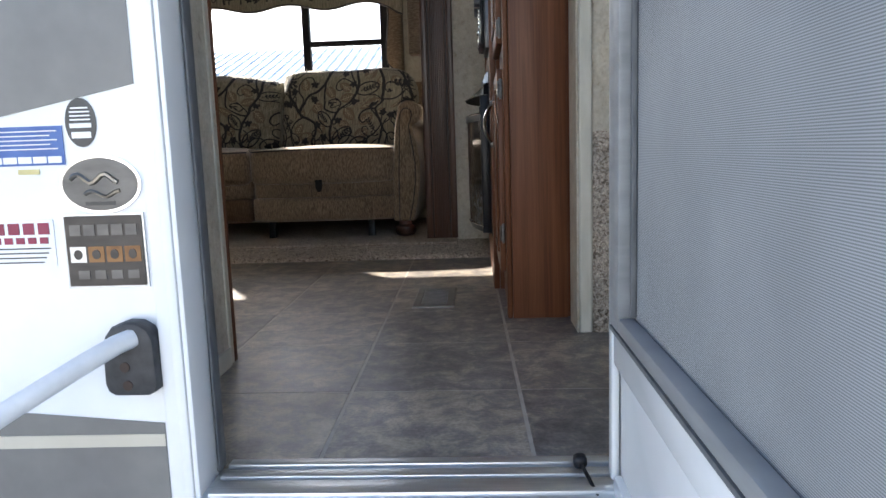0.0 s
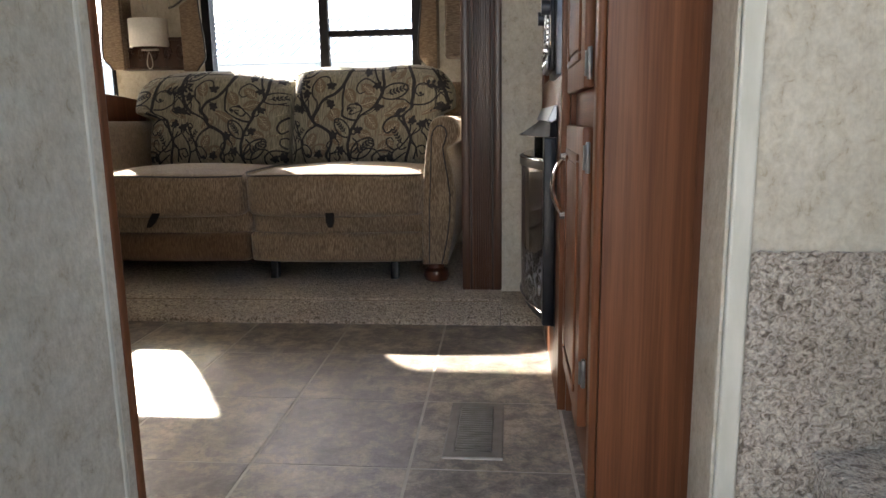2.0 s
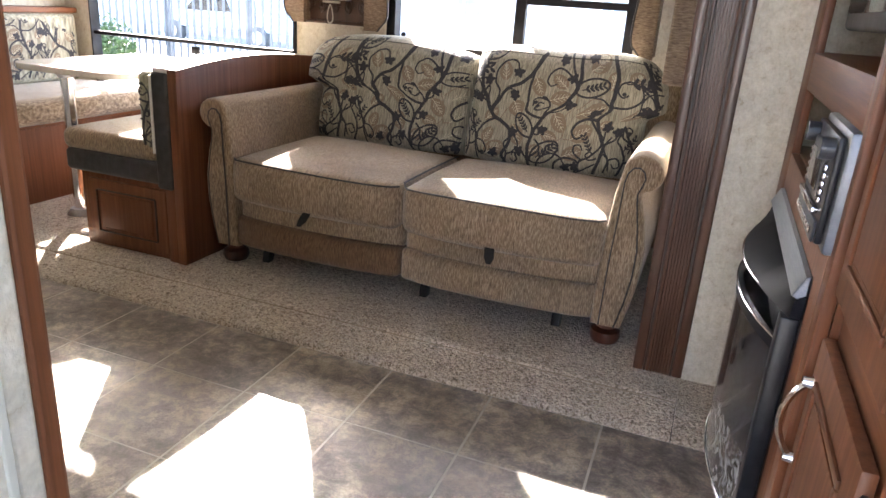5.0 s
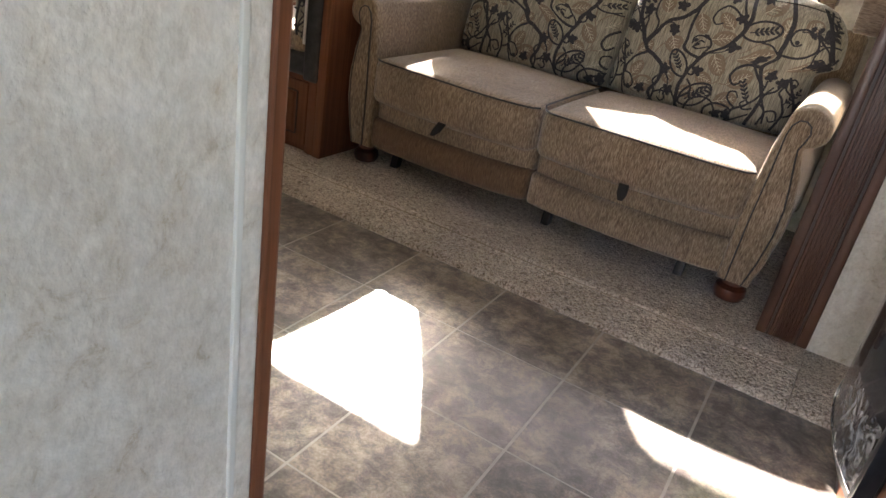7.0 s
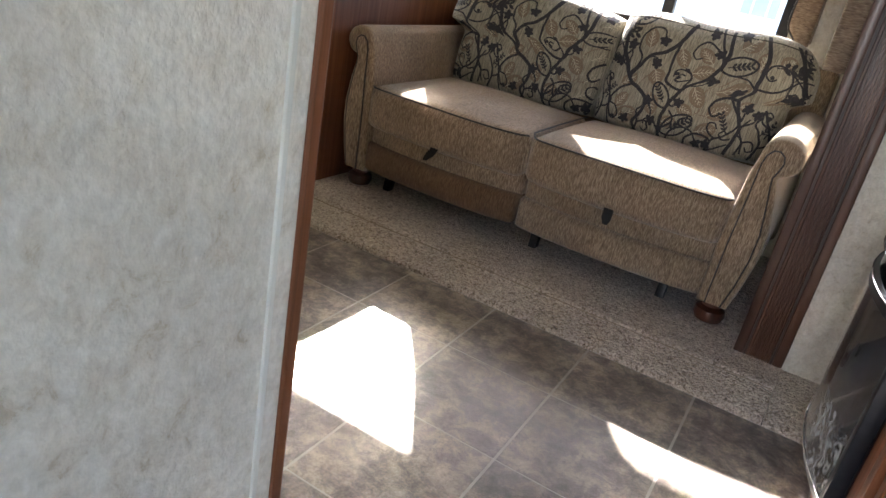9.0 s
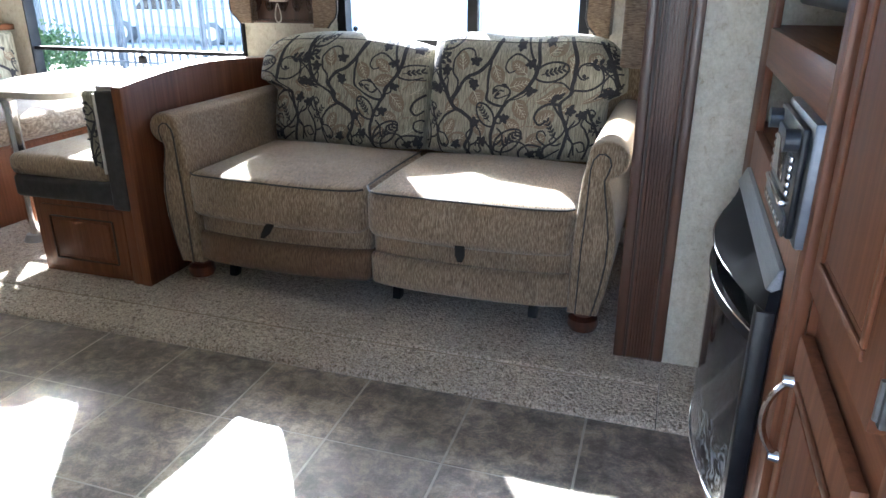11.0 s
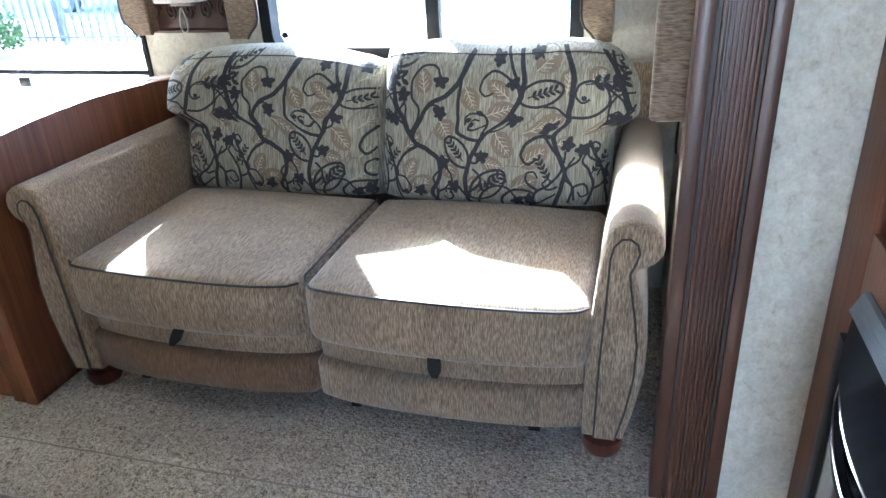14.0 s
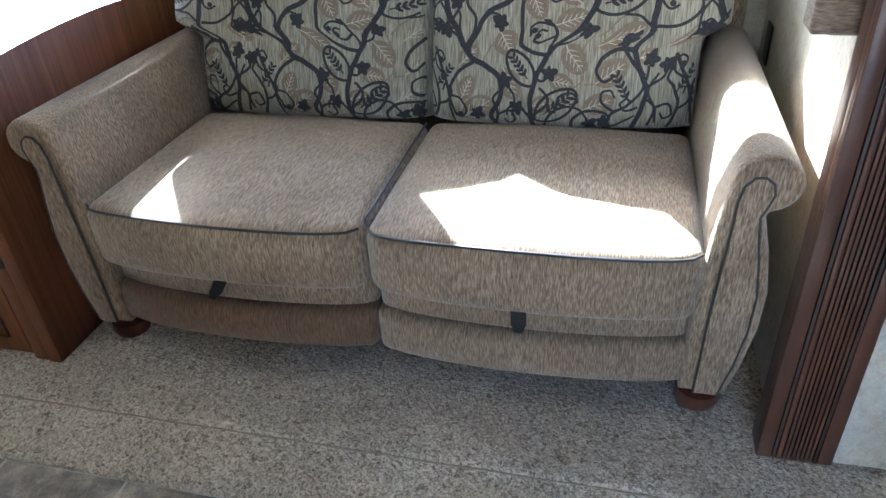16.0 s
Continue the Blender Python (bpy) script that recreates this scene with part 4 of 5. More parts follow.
part("base_frame", boxed(SX - 0.715, SX + 0.715, 3.62, 4.36, 0.165, 0.36, 0.01), M_BLACKCLOTH, sofa)
part("back_frame", soft(SX - 0.86, SX + 0.86, 4.33, 4.435, 0.16, 0.90, 0.03, (0, 0, 0), 6), M_FABRIC, sofa, "tan chenille sofa back")


def arm_profile(o, shrink=0.0):
    """Rolled arm outline in x and z for one side."""
    k = shrink
    pts = [(0.720 + k, 0.135), (0.724 + k, 0.36), (0.735 + k, 0.52), (0.742 + k, 0.60), (0.753 + k, 0.655)]
    c, r = (0.813, 0.668), 0.060 - k
    for a in range(150, -76, -15):
        pts.append((c[0] + r * math.cos(radians(a)) * (1.0 if a > 90 else 1.15), c[1] + r * math.sin(radians(a))))
    pts += [(0.826 - k, 0.600), (0.846 - k, 0.520), (0.862 - k, 0.42), (0.860 - k, 0.33), (0.842 - k, 0.22), (0.822 - k, 0.135)]
    return [(SX + o * a, b) for a, b in pts]


for o in (-1, 1):
    bm = bmesh.new()
    prism(bm, arm_profile(o), 3.475, 4.36, "y", 0.014, 3)
    arm = part("arm", bm, M_FABRIC_SIDE, sofa, "tan chenille rolled arm")
    f = [(0.752, 0.142), (0.756, 0.36), (0.764, 0.52), (0.768, 0.640), (0.775, 0.670), (0.790, 0.688), (0.808, 0.690), (0.824, 0.678), (0.829, 0.657),
         (0.822, 0.632), (0.812, 0.606), (0.816, 0.57), (0.828, 0.50), (0.838, 0.42), (0.836, 0.33), (0.822, 0.23), (0.802, 0.142)]
    f = [(SX + o * a, b) for a, b in f]
    bm = bmesh.new()
    prism(bm, f, 3.463, 3.476, "y", 0.005, 2)
    part("front_panel", bm, M_FABRIC_SIDE, arm)
    part("arm_piping", tube(bmesh.new(), [(a, 3.4655, b) for a, b in f], 0.0030, 6), M_PIPING, arm, "dark welt piping")
    # bun foot
    bm = bmesh.new()
    fx = SX + o * 0.772
    rings = [(0.030, PLAT), (0.046, PLAT + 0.008), (0.054, PLAT + 0.028), (0.050, PLAT + 0.048), (0.034, PLAT + 0.060), (0.034, 0.137)]
    vs = [[bm.verts.new((fx + r * math.cos(k * math.tau / 20), 3.535 + r * math.sin(k * math.tau / 20), z)) for k in range(20)] for r, z in rings]
    for a, b in zip(vs, vs[1:]):
        for k in range(20):
            bm.faces.new((a[k], a[(k + 1) % 20], b[(k + 1) % 20], b[k]))
    bm.faces.new(vs[0][::-1])
    part("bun_foot", bm, M_MAHOGANY, sofa, "turned dark mahogany bun foot")
for x in (-1.715, -0.997, -0.476):
    bm = bmesh.new()
    prism(bm, [(3.585, 0.170), (3.63, 0.170), (3.600, PLAT), (3.565, PLAT)], x - 0.016, x + 0.016, "x", 0.002)
    part("mechanism_leg", bm, M_BLACK, sofa, "black steel sleeper leg")

# ---- sconce and carved panel ----
panel = thing("carved_panel", (-1.94, 4.45, 0.985), "dark carved wooden scroll panel on the cream wall", "wall panel")
part("board", boxed(-2.052, -1.692, 4.395, 4.4595, 0.995, 1.160, 0.003), M_DARKWOOD, panel)
for z in (1.002, 1.148):
    part("moulding", boxed(-2.05, -1.694, 4.386, 4.396, z - 0.005, z + 0.009, 0.003), M_DARKWOOD, panel)
for k in range(5):
    x = -2.015 + k * 0.072
    pts = [(x + 0.026 * (1 - i / 26) * math.cos(i * 0.5), 4.391, 1.078 + (0.044 * (1 - i / 26)) * math.sin(i * 0.5)) for i in range(24)]
    part("scroll", tube(bmesh.new(), pts, 0.006, 6), M_DARKWOOD, panel)
sconce = thing("wall_sconce", (-1.93, 4.38, 1.10), "white half-drum wall sconce with looped wire bracket", "lamp")
bm = bmesh.new()
arc = [(-1.886 + 0.104 * math.cos(radians(a)), 4.394 - 0.09 * abs(math.sin(radians(a))) ** 0.8) for a in range(180, 361, 10)]
o0 = [bm.verts.new((x, y, 1.108)) for x, y in arc]
o1 = [bm.verts.new((-1.886 + (x + 1.886) * 0.985, y, 1.252)) for x, y in arc]
for k in range(len(arc) - 1):
    bm.faces.new((o0[k], o0[k + 1], o1[k + 1], o1[k]))
sh = part("shade", bm, M_SHADE, sconce, "white fabric shade")
sh.modifiers.new("thick", "SOLIDIFY").thickness = 0.003
for zc, ln, s in ((1.085, 0.085, -1), (1.285, 0.085, 1)):
    pts = [(-1.886 + 0.021 * math.sin(a) * (0.35 + 0.65 * (1 - math.cos(a)) / 2), 4.37, zc + s * ln * (1 - math.cos(a)) / 2) for a in [k * math.tau / 24 for k in range(24)]]
    part("wire_loop", tube(bmesh.new(), pts, 0.0032, 6, True), M_IRON, sconce)
part("bracket", boxed(-1.93, -1.842, 4.37, 4.396, 1.092, 1.102, 0.003), M_IRON, sconce)

# padded cornice round the end window
corn = thing("end_cornice", (-0.19, 3.6, 0.95), "brown woven padded cornice on the end wall", "curtain")
part("near_leg", soft(-0.240, -0.136, 3.475, 3.545, 0.945, 1.70, 0.010), M_VALANCE, corn)
part("far_leg", soft(-0.215, -0.136, 4.18, 4.25, 0.985, 1.70, 0.010), M_VALANCE, corn)
part("bracket", boxed(-0.226, -0.216, 4.17, 4.26, 0.99, 1.70, 0.003), M_DARKWOOD, corn)
outlet = thing("wall_outlet", (-0.14, 4.35, 0.68), "small black outlet cover on the end wall", "outlet")
part("cover", boxed(-0.1415, -0.1355, 4.30, 4.37, 0.62, 0.73, 0.003), M_BLACK, outlet)

# ---- valance over the sofa window ----
val = thing("window_valance", (-1.03, 4.40, 1.36), "dark floral padded valance with scalloped lower edge", "curtain")
low = []
for k in range(49):
    f = k / 48
    x = -1.72 + 1.38 * f
    z = 1.352 + 0.018 * math.cos((f - 0.5) * 2 * math.pi * 3) * (1 if 0.08 < f < 0.92 else 0.4) - (0.055 * math.exp(-((min(f, 1 - f)) / 0.055) ** 2))
    low.append((x, z))
bm = bmesh.new()
prism(bm, [(-0.34, 1.72), (-1.72, 1.72)] + low, 4.285, 4.337, "y", 0.010, 3)
vb = part("board", bm, M_CREAM, val, "cream and charcoal floral fabric")
part("piping", tube(bmesh.new(), [(a, 4.288, b) for a, b in low], 0.005, 6), M_PIPING, vb)


def val_surf(a, b, lift):
    x, z = -1.71 + a, 1.375 + b
    return Vector((x, 4.285 - lift, z)) if -1.70 < x < -0.36 and 1.38 < z < 1.70 else None


part("top_board", boxed(-1.72, -0.34, 4.338, 4.4595, 1.70, 1.72, 0.002), M_VALANCE, val)
add_vines(vb, 1.4, val_surf, 0.0, 0.9)
bm = bmesh.new()
prism(bm, [(-2.03, 1.75), (-3.53, 1.75)] + [(-3.53 + 1.5 * k / 40, 1.600 + 0.015 * math.cos(k / 40 * 22)) for k in range(41)], 4.29, 4.337, "y", 0.010, 3)
val2 = thing("window_valance", (-2.8, 4.40, 1.5), "dark floral padded valance above the dinette window", "curtain")
part("board", bm, M_CREAM, val2)
part("top_board", boxed(-3.53, -2.03, 4.338, 4.4595, 1.73, 1.75, 0.002), M_VALANCE, val2)

# ---- dinette ----
bench = thing("dinette_bench", (-2.25, 3.9, PLAT), "cherry wood dinette bench with tan seat and floral back", "bench", "dinette benches")
bm = bmesh.new()
top = [(3.372 + 1.086 * k / 20, 0.828 + 0.038 * math.sin(math.pi * (k / 20) ** 0.9)) for k in range(21)]
prism(bm, [(4.458, PLAT), (3.372, PLAT)] + top, -2.0, -1.957, "x", 0.004, 2)
part("back_panel", bm, M_WOOD, bench, "cherry wood back panel with arched top")
bm = bmesh.new()
prism(bm, [(4.456, 0.80), (3.380, 0.80)] + [(a, b + 0.003) for a, b in top], -2.075, -2.002, "x", 0.010, 3)
part("top_cap", bm, M_TABLE, bench, "pale laminate capping of the bench back")
part("body", boxed(-2.50, -2.001, 3.392, 4.456, PLAT, 0.375, 0.003), M_WOOD, bench)
d = part("door", boxed(-2.452, -2.048, 3.374, 3.391, 0.085, 0.352, 0.005), M_WOOD, bench)
part("raised_panel", boxed(-2.385, -2.115, 3.366, 3.376, 0.145, 0.298, 0.006), M_WOOD, d)
for z in (0.128, 0.308):
    part("bead", boxed(-2.40, -2.10, 3.367, 3.375, z - 0.003, z + 0.003, 0.002), M_DARKWOOD, d)
for x in (-2.405, -2.098):
    part("bead", boxed(x - 0.003, x + 0.003, 3.367, 3.375, 0.128, 0.308, 0.002), M_DARKWOOD, d)
part("corner_stile", boxed(-2.045, -2.001, 3.374, 3.391, PLAT, 0.375, 0.003), M_WOOD, bench)
part("seat_skirt", soft(-2.562, -2.06, 3.372, 4.40, 0.372, 0.462, 0.018, (0, 0.004, 0)), M_BLACKCLOTH, bench, "black cloth underside of the seat cushion")
part("seat_cushion", soft(-2.585, -2.10, 3.380, 4.42, 0.455, 0.545, 0.035, (0.01, 0.0, 0.015)), M_FABRIC, bench, "tan chenille seat cushion")
bc = part("back_cushion", soft(-2.165, -2.078, 3.385, 4.40, 0.50, 0.812, 0.028, (0.015, 0, 0)), M_CREAM, bench, "cream floral back cushion")
part("back_side", soft(-2.077, -2.001, 3.366, 3.45, 0.36, 0.815, 0.012), M_BLACKCLOTH, bench, "black cloth end of the bench back")
part("back_piping", tube(bmesh.new(), [(-2.088, 3.378, 0.50), (-2.086, 3.376, 0.65), (-2.086, 3.378, 0.80)], 0.006, 6), M_WHITEPIPE, bench, "white piping")
add_vines(bc, 0.09, lambda a, b, lift: Vector((-2.16 + a, 3.383 - lift, 0.51 + b)) if 0.005 < a < 0.075 and 0.01 < b < 0.29 else None, -0.30, 0.8)

bench2 = thing("dinette_bench", (-3.4, 3.9, PLAT), "cherry wood dinette bench against the far end wall", "bench", "dinette benches")
part("body", boxed(-3.69, -3.13, 3.392, 4.456, PLAT, 0.425, 0.004), M_WOOD, bench2)
part("ledge", boxed(-3.69, -3.11, 3.388, 4.456, 0.426, 0.442, 0.004), M_WOODY, bench2)
part("seat_cushion", soft(-3.60, -3.08, 3.40, 4.44, 0.443, 0.565, 0.04, (0.008, 0, 0.012)), M_FABRIC, bench2, "tan chenille seat cushion")
bc2 = part("back_cushion", soft(-3.69, -3.585, 3.40, 4.43, 0.56, 0.93, 0.03, (0.012, 0, 0)), M_CREAM, bench2, "cream floral back cushion")
add_vines(bc2, 1.0, lambda a, b, lift: Vector((-3.572 - 0.012 * (abs(a - 0.5) * 2) ** 2 - 0.012 * (abs(b - 0.18) / 0.18) ** 2 + lift, 3.42 + a, 0.565 + b)) if 0.02 < a < 0.98 and 0.02 < b < 0.34 else None, 0.1, 0.9)
part("back_cap", boxed(-3.695, -3.60, 3.40, 4.45, 0.931, 0.962, 0.006), M_WOODY, bench2)

table = thing("dinette_table", (-2.83, 3.66, PLAT), "pale laminate dinette table on a chrome pole", "table")
tx0, tx1, ty0, ty1, rr = -3.11, -2.47, 3.575, 4.40, 0.11
out = []
for cx, cy, a0 in ((tx1 - rr, ty1 - 0.03, 0), (tx0 + rr, ty1 - 0.03, 90), (tx0 + rr, ty0 + rr, 180), (tx1 - rr, ty0 + rr, 270)):
    for k in range(7):
        a = radians(a0 + 15 * k)
        out.append((cx + rr * math.cos(a), cy + (0.03 if a0 < 180 else rr) * math.sin(a)))
bm = bmesh.new()
prism(bm, out, 0.722, 0.752, "z", 0.006, 2)
part("tabletop", bm, M_TABLE, table)
for y in (3.66, 4.20):
    leg = part("pole", rod(bmesh.new(), (-2.834, y, PLAT + 0.02), (-2.834, y, 0.722), 0.028, 20), M_CHROME, table, "chrome table pole")
    part("floor_flange", rod(bmesh.new(), (-2.834, y, PLAT), (-2.834, y, PLAT + 0.03), 0.06, 20, 0.045), M_SILVER, leg)
    part("top_flange", rod(bmesh.new(), (-2.834, y, 0.70), (-2.834, y, 0.7215), 0.035, 20, 0.05), M_SILVER, leg)

# ---- pantry and entertainment unit ----
FX, FU = 0.157, 0.126
unit = thing("entertainment_unit", (0.3, 2.9, 0), "cherry wood entertainment unit with open shelves", "cabinet")
U0, U1, US = 2.375, 3.402, 3.245
part("end_stile", boxed(FU, FU + 0.02, US, U1, 0.0, CEIL - 0.004, 0.002), M_WOOD, unit)
part("near_stile", boxed(FU, FU + 0.02, U0, U0 + 0.045, 0.0, CEIL - 0.004, 0.002), M_WOOD, unit)
part("lower_panel", boxed(FU, FU + 0.018, U0 + 0.0455, US - 0.0005, 0.0, 0.830, 0.002), M_WOOD, unit)
part("shelf_rail", boxed(FU, FU + 0.02, U0 + 0.0455, US - 0.0005, 0.990, 1.078, 0.002), M_WOODY, unit)
part("shelf", boxed(FU + 0.021, 0.596, U0 + 0.01, U1 - 0.004, 0.814, 0.829, 0.001), M_WOODY, unit)
part("tv_shelf", boxed(FU + 0.021, 0.596, U0 + 0.01, U1 - 0.004, 1.062, 1.077, 0.001), M_WOODY, unit)
part("shelf_soffit", boxed(FU + 0.021, 0.596, U0 + 0.01, U1 - 0.004, 0.991, 0.998, 0.001), M_WOODY, unit)
part("near_side", boxed(FU + 0.021, 0.596, U0 - 0.004, U0 + 0.009, 0.0, CEIL - 0.004), M_WOOD, unit)
part("top_panel", boxed(FU, FU + 0.02, U0 + 0.0455, US - 0.0005, 1.72, CEIL - 0.004, 0.002), M_WOOD, unit)
part("shelf_back", boxed(0.586, 0.592, U0 + 0.01, U1 - 0.004, 0.83, 1.72), M_WALL, unit, "cream wallpaper back of the open shelf")

pantry = thing("pantry_cabinet", (0.24, 2.2, 0), "tall cherry wood pantry cabinet with two panelled doors", "cabinet")
part("side_panel", boxed(FX + 0.012, 0.3235, 1.944, 1.958, 0.0, CEIL - 0.004, 0.001), M_WOOD, pantry)
part("corner_post", boxed(FX - 0.004, FX + 0.011, 1.941, 1.985, 0.0, CEIL - 0.004, 0.006, 3), M_WOOD, pantry)
part("face_rail", boxed(FX + 0.002, FX + 0.018, 1.986, U0 - 0.006, 0.690, 0.780, 0.001), M_WOODY, pantry)
part("toe_panel", boxed(FX + 0.004, FX + 0.018, 1.986, U0 - 0.006, 0.0, 0.12, 0.001), M_WOOD, pantry)
part("carcass", boxed(FX + 0.019, 0.596, 1.960, U0 - 0.006, 0.0, CEIL - 0.004), M_WOOD, pantry)


def panel_door(z0, z1, y0, y1, handle, hinges):
    d = part("door", boxed(FX - 0.020, FX, y0, y1, z0, z1, 0.005), M_WOOD, pantry)
    w = 0.058
    part("raised_panel", boxed(FX - 0.0235, FX - 0.018, y0 + w + 0.016, y1 - w - 0.016, z0 + w + 0.016, z1 - w - 0.016, 0.004), M_WOOD, d)
    for z in (z0 + w, z1 - w):
        part("bead", boxed(FX - 0.0255, FX - 0.0195, y0 + w - 0.006, y1 - w + 0.006, z - 0.007, z + 0.007, 0.003), M_WOODY, d)
    for y in (y0 + w, y1 - w):
        part("bead", boxed(FX - 0.0255, FX - 0.0195, y - 0.007, y + 0.007, z0 + w + 0.008, z1 - w - 0.008, 0.003), M_WOOD, d)
    for z in hinges:
        h = part("hinge", boxed(FX - 0.014, FX - 0.006, y0 - 0.013, y0 - 0.001, z - 0.028, z + 0.028, 0.002), M_PEWTER, d, "dark pewter hinge")
        part("knuckle", rod(bmesh.new(), (FX - 0.015, y0 - 0.004, z - 0.022), (FX - 0.015, y0 - 0.004, z + 0.022), 0.004, 8), M_PEWTER, h)
    if handle:
        a, b = handle
        y = y1 - 0.018
        pts = [(FX - 0.022 - 0.030 * math.sin(math.pi * k / 14) ** 0.7, y, a + (b - a) * k / 14) for k in range(15)]
        h = part("handle", tube(bmesh.new(), pts, 0.0055, 8), M_CHROME, d, "brushed bow handle")
        for z in (a, b):
            part("ferrule", rod(bmesh.new(), (FX - 0.020, y, z), (FX - 0.034, y, z), 0.011, 12, 0.008), M_CHROME, h)
    return d


panel_door(0.125, 0.700, 2.005, U0 - 0.012, (0.493, 0.628), (0.238, 0.645))
panel_door(0.768, CEIL - 0.06, 2.005, U0 - 0.012, None, (0.810, 1.70))

# wall-mounted electric fireplace
fire = thing("electric_fireplace", (0.08, 3.0, 0.10), "black bow-fronted electric fireplace set in the unit", "fireplace")
Y0, Y1, ZB, ZT = 2.490, 3.200, 0.165, 0.747


def bow(y, depth, back):
    f = (y - (Y0 + Y1) / 2) / ((Y1 - Y0) / 2)
    return back - depth * max(0.0, 1 - f * f)


def bow_slab(z0, z1, depth, inset, back, dep2=None, n=24):
    """A slab with a bowed front; dep2 gives another bow depth at its top."""
    bm = bmesh.new()
    y0, y1 = Y0 + inset, Y1 - inset
    d2 = depth if dep2 is None else dep2
    rows = []
    for z, dp in ((z0, depth), (z1, d2)):
        rows.append([bm.verts.new((bow(y0 + (y1 - y0) * k / n, dp, back), y0 + (y1 - y0) * k / n, z)) for k in range(n + 1)]
                    + [bm.verts.new((0.150, y1, z)), bm.verts.new((0.150, y0, z))])
    a, b = rows
    m = len(a)
    for k in range(m):
        bm.faces.new((a[k], a[(k + 1) % m], b[(k + 1) % m], b[k]))
    bm.faces.new(a)
    bm.faces.new(b[::-1])
    bmesh.ops.recalc_face_normals(bm, faces=bm.faces)
    return bm


part("backplate", boxed(0.136, 0.1565, Y0, Y1, ZB, ZT, 0.005), M_BLACK, fire)
bm = bmesh.new()
prism(bm, [(0.1355, 0.747), (0.1355, 0.712), (0.122, 0.704), (0.112, 0.709), (0.128, 0.745)], Y0 + 0.002, Y1 - 0.002, "y", 0.002, 1)
part("top_bezel", bm, M_BEZEL, fire, "brushed silver slanted top bezel")
part("hood", bow_slab(0.668, 0.708, 0.070, 0.006, 0.120, dep2=0.006), M_HOOD, fire)
part("slot_back", bow_slab(0.612, 0.667, 0.010, 0.02, 0.134), M_BLACK, fire)
part("slot_liner", bow_slab(0.606, 0.6115, 0.070, 0.02, 0.131), M_DARKGLASS, fire)
part("glass_top", bow_slab(0.582, 0.6055, 0.082, 0.010, 0.132), M_BLACK, fire)
part("glass", bow_slab(0.350, 0.5815, 0.078, 0.034, 0.132), M_DARKGLASS, fire, "smoked bowed glass")
part("ember_glass", bow_slab(0.200, 0.3495, 0.076, 0.034, 0.132, dep2=0.078), M_EMBER, fire, "glass showing grey crystal embers")
part("bottom_rim", bow_slab(0.178, 0.1995, 0.070, 0.010, 0.132, dep2=0.078), M_BLACK, fire)
for z, dp in ((0.668, 0.084), (0.6055, 0.083), (0.1995, 0.079)):
    pts = [(bow(Y0 + 0.010 + (Y1 - Y0 - 0.020) * k / 24, dp, 0.132), Y0 + 0.010 + (Y1 - Y0 - 0.020) * k / 24, z) for k in range(25)]
    part("trim_line", tube(bmesh.new(), pts, 0.0018, 6), M_CHROME, fire, "thin chrome trim line")
for y in (Y0 + 0.022, Y1 - 0.022):
    part("side_post", boxed(0.104, 0.1355, y - 0.018, y + 0.018, 0.18, 0.667, 0.004), M_BLACK, fire)

fire.location.x -= 0.012

# car-style stereo on the face
st = thing("stereo", (0.13, 2.6, 0.9), "black and pewter stereo with knobs and a display", "stereo")
S0, S1, SZ0, SZ1 = 2.400, 2.668, 0.795, 0.982
part("body", boxed(0.122, 0.1565, S0, S1, SZ0, SZ1, 0.006), M_GUNMETAL, st, "gunmetal case")
part("face", boxed(0.110, 0.1215, S0 + 0.012, S1 - 0.012, SZ0 + 0.012, SZ1 - 0.010, 0.004), M_BLACK, st)
disp = part("display_bezel", boxed(0.1035, 0.1098, S0 + 0.060, S1 - 0.060, 0.862, 0.950, 0.004), M_STEREO, st, "charcoal display surround")
part("display", boxed(0.1012, 0.1034, S0 + 0.078, S1 - 0.078, 0.876, 0.934, 0.001), M_DARKGLASS, disp, "dark display window")
part("cd_lip", boxed(0.098, 0.1096, S0 + 0.040, S1 - 0.040, 0.848, 0.858, 0.003), M_CHROME, st)
part("lower_band", boxed(0.104, 0.1097, S0 + 0.018, S1 - 0.018, 0.808, 0.842, 0.003), M_STEREO, st)
for y in (S0 + 0.038, S1 - 0.038):
    part("knob", rod(bmesh.new(), (0.090, y, 0.950), (0.110, y, 0.950), 0.017, 24), M_STEREO, st, "charcoal volume knob")
for k in range(7):
    part("button", boxed(0.1005, 0.1038, S0 + 0.030 + k * 0.030, S0 + 0.050 + k * 0.030, 0.818, 0.830, 0.002), M_CHROME, st)
for k in range(5):
    for y in (S0 + 0.046, S1 - 0.046):
        part("side_button", boxed(0.1035, 0.1098, y - 0.009, y + 0.009, 0.866 + k * 0.0125, 0.875 + k * 0.0125, 0.002), M_CHROME, st)

st.location += Vector((-0.010, 0, 0.018))

tv = thing("television", (0.26, 2.95, 1.0775), "black flat television standing in the unit", "television")
part("screen_frame", boxed(0.160, 0.205, 2.42, 3.13, 1.135, 1.56, 0.012, 3), M_BLACK, tv)
part("screen", boxed(0.1575, 0.1602, 2.445, 3.105, 1.170, 1.535, 0.001), M_DARKGLASS, tv, "glossy dark screen")
part("stand", boxed(0.175, 0.24, 2.43, 2.55, 1.0775, 1.140, 0.004), M_BLACK, tv)
part("sticker", boxed(0.1568, 0.1574, 2.93, 2.97, 1.20, 1.245), M_WHITE, tv, "small white sticker")

